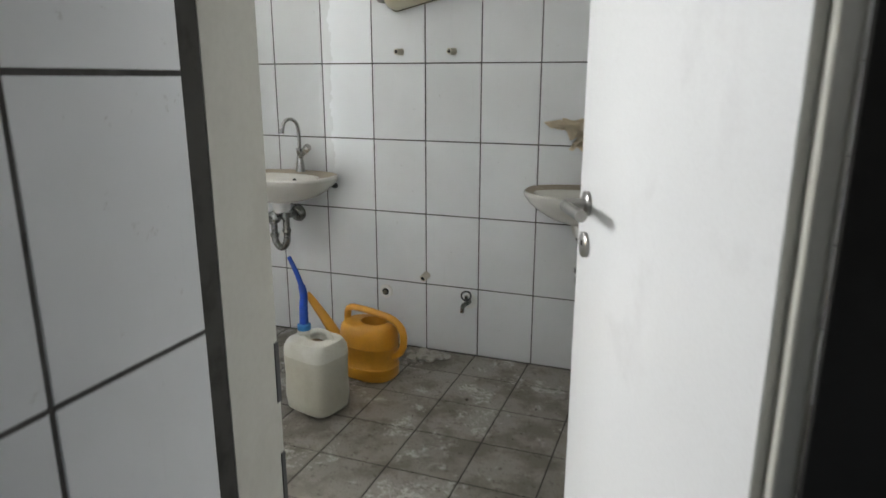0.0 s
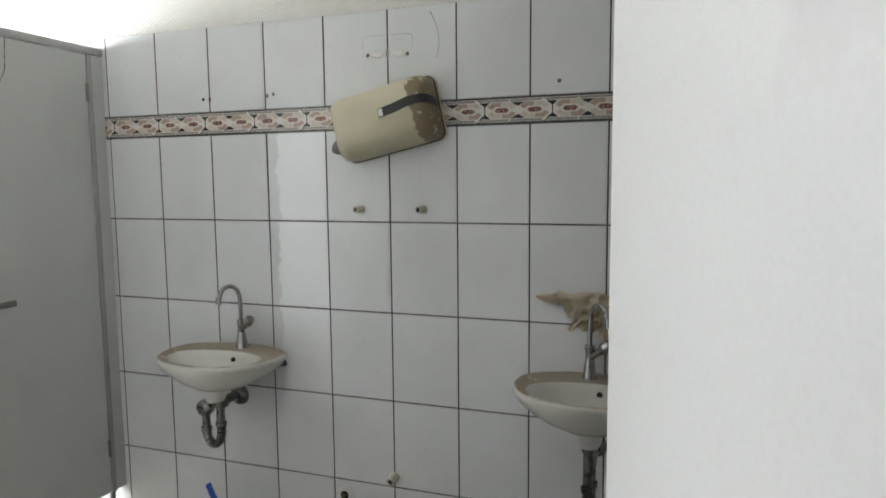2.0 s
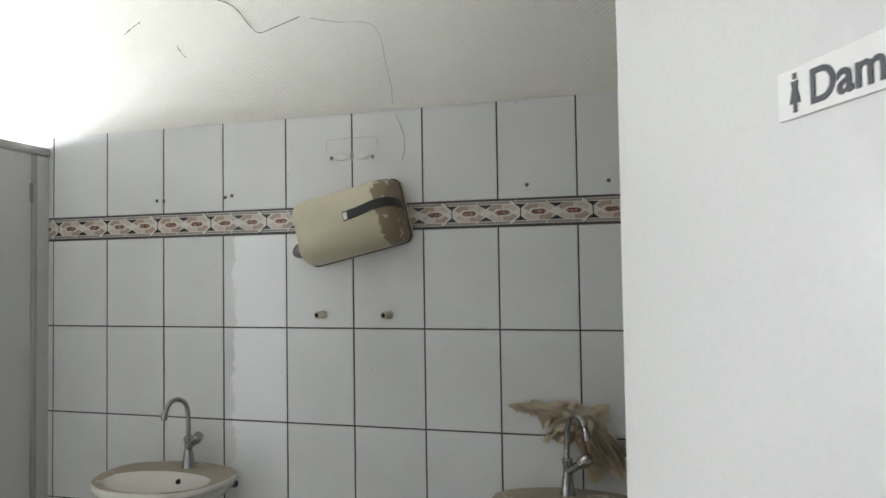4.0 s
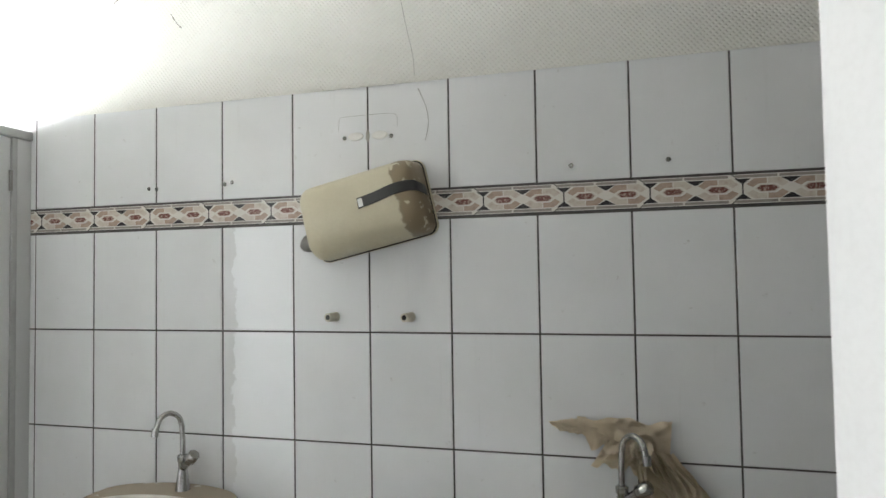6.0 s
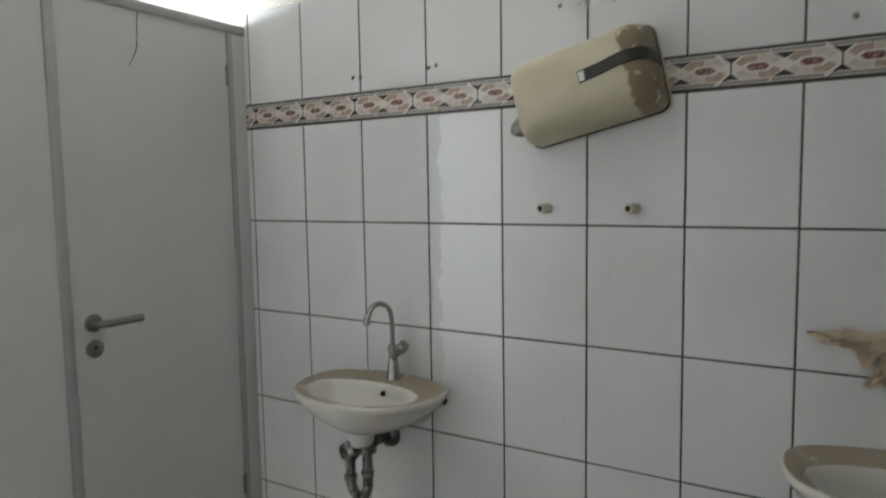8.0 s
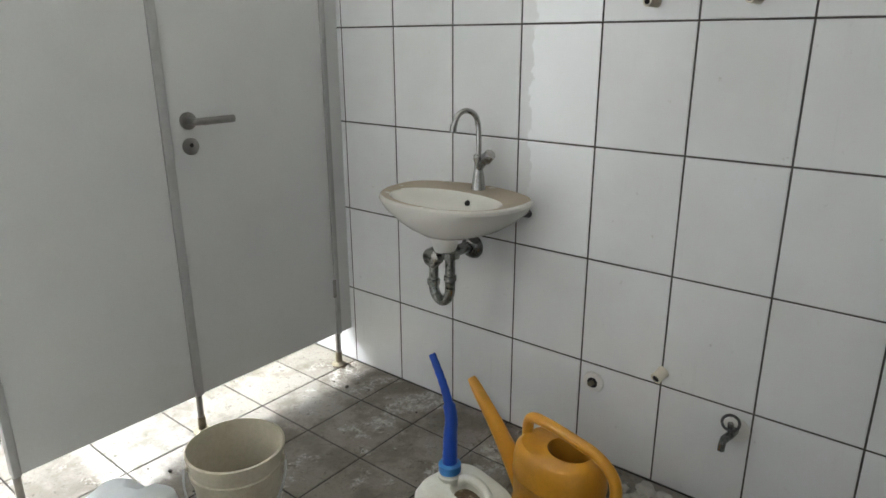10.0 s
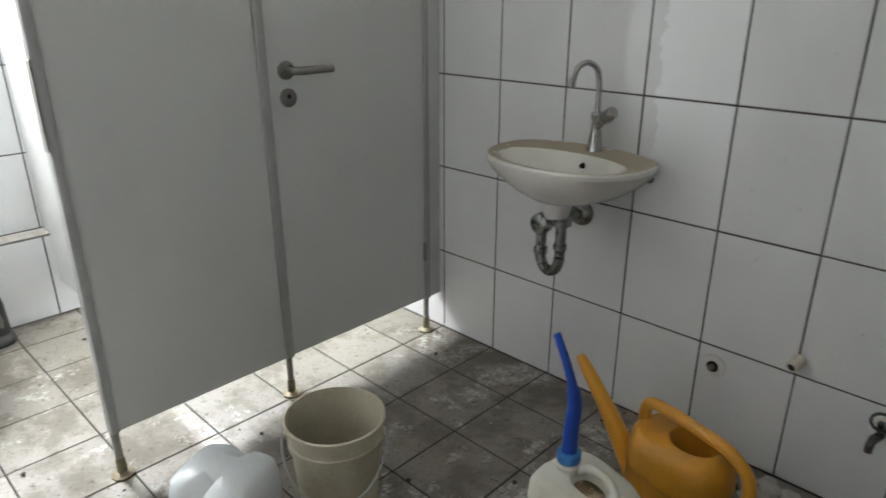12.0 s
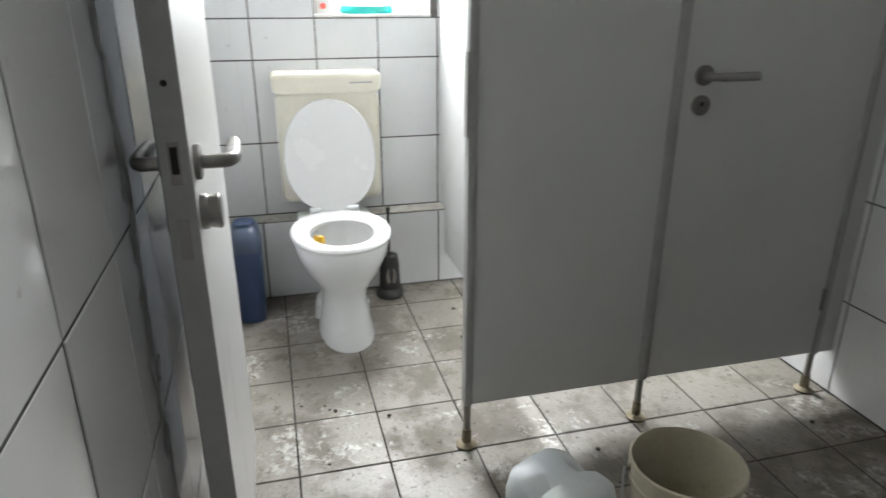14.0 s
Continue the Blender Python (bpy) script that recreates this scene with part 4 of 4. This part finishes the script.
for s in (-1, 1):
    part("hinge", tube([(-1.088, s * 0.075 - 0.022, 0.416), (-1.088, s * 0.075 + 0.022, 0.416)], 0.012, 12), SEAT, wc)
    part("floor_bolt", lathe([(0.009, 0.05), (0.009, 0.060), (0.004, 0.064)], -0.955, s * 0.100, 10), SEAT, wc)
part("deck", box(-1.19, -1.06, -0.15, 0.15, 0.345, 0.390, 0.015), WC, wc)
part("outlet", tube([(-1.04, 0, 0.19), (-1.212, 0, 0.19)], 0.055, 18), WC, wc)
cs = thing("cistern", "yellowed white plastic toilet cistern on the tiles", "cistern", pose(0, TY + 0.008, 0))
part("tank", loft([[(-1.299 + d, p[0], p[2]) for p in shell(-0.203 + k, 0.203 - k, 0.430 + k, 0.866, 0, 0.028)] for d, k in ((0.0, 0), (0.105, 0), (0.122, 0.006), (0.128, 0.020))]), CISTERN, cs)
part("lid", loft([[(-1.299 + d, p[0], p[2]) for p in shell(-0.213 + k, 0.213 - k, 0.868, 0.945 - k, 0, 0.022)] for d, k in ((0.0, 0), (0.115, 0), (0.132, 0.004), (0.138, 0.016))]), CISTERN, cs, "brown-stained cistern lid")
part("flush_plate", box(-1.1625, -1.160, 0.085, 0.175, 0.902, 0.908), PROFILE, cs)
part("flush_pipe", tube([(-1.24, 0, 0.44), (-1.24, 0, 0.346)], 0.022, 14), WHITEPVC, cs)
t = thing("air_freshener", "yellow toilet freshener clipped inside the bowl", "freshener", pose(-0.915, TY - 0.078, 0.352, 0, 0, 40))
part("cage", box(-0.024, 0.024, -0.010, 0.010, -0.018, 0.018, 0.006), plain("yellow_gel", (0.72, 0.42, 0.03), (0.5, 0.3, 0.05), 0.3, 0, 20, 0.4), t)
part("clip", tube(bent([(0, -0.006, 0.015), (0, -0.012, 0.040), (0, -0.026, 0.0415), (0, -0.034, 0.034)], 4), 0.003, 8), SEAT, t)

bn = thing("waste_bin", "dark blue plastic swing-lid bin beside the toilet", "bin", pose(-1.075, -1.840, 0))
part("body", loft([ring(0, 0, 0.0, 0.090, 0.054, 36, 4), ring(0, 0, 0.30, 0.105, 0.060, 36, 4)]), BIN, bn)
part("lid", loft([ring(0, 0, 0.300, 0.109, 0.063, 36, 4), ring(0, 0, 0.325, 0.108, 0.062, 36, 4), ring(0, 0, 0.375, 0.085, 0.052, 36, 3), ring(0, 0, 0.398, 0.045, 0.042, 36, 2.5)]), BINLID, bn)
part("flap", loft([ring(0.01, 0, 0.3995, 0.050, 0.040, 24, 3), ring(0.01, 0, 0.403, 0.046, 0.036, 24, 3)]), BIN, bn)
br = thing("toilet_brush", "black toilet brush in an open-fronted holder", "toilet brush", pose(-1.115, -1.262, 0))
pr = lathe([(0.058, 0.0), (0.060, 0.010), (0.056, 0.030), (0.046, 0.040), (0.042, 0.150), (0.036, 0.185), (0.030, 0.190)], 0, 0, 24)
part("holder", pr, BLACK, br)
part("window", loft([[(0.0445 + d - 0.018 * abs(math.sin(k * 0.5236)) ** 2 * 0.3, 0.022 * math.cos(k * 0.5236), 0.100 + 0.045 * math.sin(k * 0.5236)) for k in range(12)] for d in (-0.004, 0.001)]), COBWEB, br, "grey bristles showing in the opening")
part("handle", tube([(0, 0, 0.188), (0.004, 0, 0.370), (0.004, 0, 0.400)], [0.006, 0.006, 0.010], 10), BLACK, br)
t = thing("wipes_packet", "teal packet of wipes on the window sill", "packet", pose(WEST - 0.055, -1.285, SILL))
part("pouch", loft([ring(0, 0, 0.0, 0.045, 0.100, 36, 3.4), ring(0, 0, 0.012, 0.052, 0.108, 36, 3.4), ring(0, 0, 0.030, 0.050, 0.104, 36, 3.2), ring(0, 0, 0.042, 0.036, 0.088, 36, 2.8)]), TEAL, t)
part("flap", box(-0.02, 0.02, -0.04, 0.04, 0.042, 0.046, 0.002), SIGN, t)
t = thing("soap_box", "small white box with a red dot on the sill", "box", pose(WEST - 0.05, -1.462, SILL))
part("carton", box(-0.03, 0.03, -0.028, 0.028, 0, 0.075, 0.003), SIGN, t)
part("dot", tube([(0.0302, 0, 0.030), (0.031, 0, 0.030)], 0.012, 16), plain("red_ink", (0.7, 0.12, 0.10), (0.6, 0.1, 0.08), 0.5), t)


# ---- loose dirt ----
def crumb(r, seed):
    b = bmesh.new()
    bmesh.ops.create_icosphere(b, subdivisions=2, radius=r)
    for v in b.verts:
        v.co *= 1 + 0.5 * noise.noise(v.co * (1.6 / r) + Vector((seed, 0, 0)))
        v.co.z *= 0.55
    low = min(v.co.z for v in b.verts)
    for v in b.verts:
        v.co.z -= low
    return b


t = thing("cement_lump", "crumbled grey cement lump on the floor by the wall", "rubble", pose(1.305, -0.105, 0, 0, 0, 20))
b = bmesh.new()
rnd = random.Random(7)
for k in range(26):
    c = crumb(rnd.uniform(0.008, 0.026), k)
    bmesh.ops.translate(c, verts=c.verts[:], vec=(rnd.gauss(0, 0.034), rnd.gauss(0, 0.020), 0))
    me = bpy.data.meshes.new("tmp")
    c.to_mesh(me)
    c.free()
    b.from_mesh(me)
    bpy.data.meshes.remove(me)
bmesh.ops.scale(b, vec=(1.2, 1.2, 1.0), verts=b.verts[:])
tagged(part("rubble", b, CEMENT, t), kind="stuff")
b = bmesh.new()
for k in range(150):
    x, y = rnd.uniform(-1.15, 1.9), rnd.uniform(-1.85, -0.03)
    c = crumb(rnd.choice((0.0015, 0.002, 0.003, 0.004, 0.007)), k + 50)
    bmesh.ops.translate(c, verts=c.verts[:], vec=(x, y, 0.0002))
    me = bpy.data.meshes.new("tmp")
    c.to_mesh(me)
    c.free()
    b.from_mesh(me)
    bpy.data.meshes.remove(me)
gr = new("floor_grit", mesh_of("floor_grit", b, DEBRIS))
tagged(gr, "scattered dark crumbs and dry bits on the floor", "dirt", "", "stuff")


def web(points, r, label):
    t = thing("cobweb", label, "cobweb", group="cobwebs")
    p = bent(points, 7)
    part("strand", tube(p, [r * (0.35 + 1.1 * abs(noise.noise(Vector((i * 0.37, r * 900, 0))))) for i in range(len(p))], 6), COBWEB, t)
    return t


W = -0.0025
web([(0.72, W, 2.49), (0.80, W, 2.45), (0.86, W, 2.38), (0.90, W, 2.345), (0.97, W, 2.36), (1.06, W, 2.385)], 0.0032, "dusty grey cobweb strand on the wallpaper")
web([(1.10, W, 2.375), (1.20, W, 2.350), (1.31, W, 2.335), (1.355, W, 2.290), (1.375, W, 2.20), (1.395, W, 2.11), (1.40, W, 2.05)], 0.0012, "thin cobweb strand on the wallpaper")
web([(1.41, W, 2.01), (1.435, W, 1.95), (1.440, W, 1.90), (1.430, W, 1.855)], 0.0013, "thin cobweb strand on a wall tile")
web([(0.33, W, 2.40), (0.37, W, 2.425), (0.40, W, 2.44)], 0.0025, "dusty cobweb tuft on the wallpaper")
web([(0.56, W, 2.335), (0.58, W, 2.305), (0.60, W, 2.285)], 0.0025, "dusty cobweb tuft on the wallpaper")
web([(0.005 + PX, -0.42, 1.955), (0.005 + PX, -0.425, 1.90), (0.005 + PX, -0.43, 1.84), (0.005 + PX, -0.455, 1.79)], 0.0028, "dusty cobweb hanging on the cubicle door")


# old white paint left in ragged flakes along an upright line on the south wall
def paint_residue():
    t = thing("paint_residue", "ragged white paint flakes along a line on the tiles", "residue")
    rp = random.Random(23)
    z = 0.30
    while z < 1.75:
        w, h = rp.uniform(0.012, 0.036), rp.uniform(0.015, 0.085)
        x = 0.475 + 0.035 * abs(z - 0.95) + rp.gauss(0, 0.012)
        r0 = [(x + w * math.cos(a * 0.6283) * rp.uniform(0.35, 1.0), z + h * math.sin(a * 0.6283) * rp.uniform(0.5, 1.0)) for a in range(10)]
        part("flake", loft([[(px, SOUTH + 0.0002, pz) for px, pz in r0], [(x + (px - x) * 0.85, SOUTH + 0.0016, z + (pz - z) * 0.85) for px, pz in r0]]), WHITEPVC, t, smooth=False)
        z += h * rp.uniform(0.5, 1.3)
    return t


paint_residue()


# ---- tiles ----
def tile_mesh(name, w, h, material, edge=0.0012, depth=0.004):
    """A tile that lies in the x-z plane and faces -y, its lower corner at the origin."""
    e = edge
    v = [(0, depth, 0), (w, depth, 0), (w, depth, h), (0, depth, h), (0, e, 0), (w, e, 0), (w, e, h), (0, e, h), (e, 0, e), (w - e, 0, e), (w - e, 0, h - e), (e, 0, h - e)]
    f = [(8, 9, 10, 11), (4, 5, 9, 8), (5, 6, 10, 9), (6, 7, 11, 10), (7, 4, 8, 11), (0, 1, 5, 4), (1, 2, 6, 5), (2, 3, 7, 6), (3, 0, 4, 7)]
    me = bpy.data.meshes.new(name)
    me.from_pydata(v, [], f)
    me.materials.append(material)
    return me


SHARED = {}
JOINT = 0.005
rt = random.Random(11)


def lay(parent, name, m, w, h, material, slack=0.0):
    key = (name, round(w, 4), round(h, 4), material.name)
    if key not in SHARED:
        SHARED[key] = tile_mesh(name, w, h, material)
    ob = new(name, SHARED[key])
    ob.parent = parent
    ob.matrix_world = m @ pose(0, rt.uniform(0, slack), 0, rt.uniform(-1, 1) * slack * 120, 0, rt.uniform(-1, 1) * slack * 120)
    return ob


ROWS_ALL = list(zip(ROWS_Z, ROWS_Z[1:])) + [(BAND[1] + 0.003, TILETOP + 0.003)]


def smeared(a, z):
    return TILE_SMEARED if abs(a - 0.75) < 0.01 and 0.6 < z < 1.5 else TILE


def clad(parent, place, a0, a1, start, rows, pitch=0.25, skip=None, gap=JOINT):
    """Tiles along a wall: place(a) gives the pose of a tile whose lower corner is at a along the wall."""
    k = math.floor((a0 - start) / pitch + 1e-6)
    while start + k * pitch < a1 - 0.01:
        p, q = max(a0, start + k * pitch), min(a1, start + (k + 1) * pitch)
        k += 1
        for z0, z1 in rows:
            if q - p < 0.02 or (skip and skip((p + q) / 2, (z0 + z1) / 2)):
                continue
            lay(parent, "tile", place(p + gap / 2, z0 + gap / 2), q - p - gap, z1 - z0 - gap, smeared(p, z0), 0.0008)


clad(wall_north, lambda a, z: pose(a, 0, z), WEST, EAST, 0.0, ROWS_ALL)
# south wall faces north: tiles turned half round
clad(wall_south, lambda a, z: pose(-a, SOUTH, z, 0, 0, 180), -(OPEN0 - 0.048), -WEST, 0.147, [(0.0, 0.25), (0.25, 0.575), (0.575, 0.900), (0.900, 1.225), (1.225, 1.55), (1.55, 1.875), (1.875, TILETOP)])
# west wall faces east
WROWS = [(0.349, 0.655), (0.655, 0.985), (0.985, 1.141), (1.141, 1.47), (1.47, 1.80), (1.80, TILETOP)]
clad(wall_west, lambda a, z: pose(WEST, a, z, 0, 0, 90), SOUTH, 0.0, -1.501, WROWS, 0.25, lambda a, z: z > SILL - 0.02 and any(y0 - 0.01 < a < y1 + 0.01 for y0, y1 in WIN), 0.0055)
clad(casing, lambda a, z: pose(-1.213 + 0.003, a, z, 0, 0, 90), SOUTH, 0.0, -1.77, [(0.0, 0.340)], 0.375, None, 0.006)
# anteroom wall faces east
clad(wall_ante, lambda a, z: pose(ANTE, a, z, 0, 0, 90), -4.35, -2.070, -2.294, [(max(0.0, 0.924 + 0.318 * k), 0.924 + 0.318 * (k + 1)) for k in range(-3, 5)], 0.25, None, 0.0065)


# patterned border: long tiles with arrow-shaped ends and two marbled hexagons each
BORDER = 0.2245


def border_mesh():
    b = bmesh.new()
    w, h = BORDER, BAND[1] - BAND[0]

    def poly(pts, y, mat):
        f = b.faces.new([b.verts.new((x * w, y, z * h)) for x, z in pts])
        f.material_index = mat

    g, tip = 0.008, 0.115
    poly([(0, 0), (1, 0), (1 + tip, 0.30), (1 + tip, 0.70), (1, 1), (0, 1), (tip, 0.70), (tip, 0.30)], 0.0012, 3)
    poly([(g, 0.02), (1 - g, 0.02), (1 + tip - g, 0.31), (1 + tip - g, 0.69), (1 - g, 0.98), (g, 0.98), (tip + g, 0.69), (tip + g, 0.31)], 0.0, 1)
    for x0, x1 in ((0.03, 0.475), (0.495, 0.965)):
        for z0, z1 in ((0.045, 0.135), (0.865, 0.955)):
            poly([(x0, z0), (x1, z0), (x1, z1), (x0, z1)], -0.0004, 0)
    for c in (0.37, 0.857):
        inner = [(c - 0.135, 0.5), (c - 0.085, 0.37), (c + 0.085, 0.37), (c + 0.135, 0.5), (c + 0.085, 0.63), (c - 0.085, 0.63)]
        # four panels of marble round the middle, and the two ends
        for sx in (-1, 1):
            for sz in (-1, 1):
                z = 0.5 + sz * 0.33
                pts = [(c + sx * 0.006, z), (c + sx * 0.135, z), (c + sx * 0.215, 0.5 + sz * 0.15), (c + sx * 0.150, 0.5 + sz * 0.04), (c + sx * 0.092, 0.5 + sz * 0.155), (c + sx * 0.006, 0.5 + sz * 0.155)]
                poly(pts, -0.0004, 4 if sx * sz < 0 else 5)
        poly([(c + (x - c) * 0.93, 0.5 + (z - 0.5) * 0.90) for x, z in inner], -0.0006, 5)
        poly([(c + (x - c) * 0.80, 0.5 + (z - 0.5) * 0.74) for x, z in inner], -0.0008, 2)
    for c, half in ((0.115, 0.085), (0.6135, 0.105)):
        poly([(c - half, 0.165), (c + half, 0.165), (c + 0.01, 0.33), (c - 0.01, 0.33)], -0.0005, 3)
        poly([(c - half, 0.835), (c + half, 0.835), (c + 0.01, 0.67), (c - 0.01, 0.67)], -0.0005, 3)
    me = bpy.data.meshes.new("border_tile")
    b.normal_update()
    for f in b.faces:
        if f.normal.y > 0:
            f.normal_flip()
    b.to_mesh(me)
    b.free()
    for m in DECO:
        me.materials.append(m)
    return me


bme = border_mesh()
for k in range(-13, 6):
    ob = new("border_tile", bme)
    ob.parent = wall_north
    ob.matrix_world = pose(1.797 + k * BORDER, 0, BAND[0])

# floor tiles: face up
for i in range(-6, 13):
    for j in range(0, 9):
        x0, x1 = max(WEST, -0.010 + 0.25 * i), min(EAST, -0.010 + 0.25 * (i + 1))
        y1, y0 = min(0.0, -0.21 - 0.25 * (j - 1)), max(-2.03, -0.21 - 0.25 * j)
        if x1 - x0 < 0.02 or y1 - y0 < 0.02:
            continue
        lay(floor, "floor_tile", pose(x0 + 0.0025, y0 + 0.0025, 0, -90, 0, 0), x1 - x0 - 0.005, y1 - y0 - 0.005, FLOOR, 0.0010)
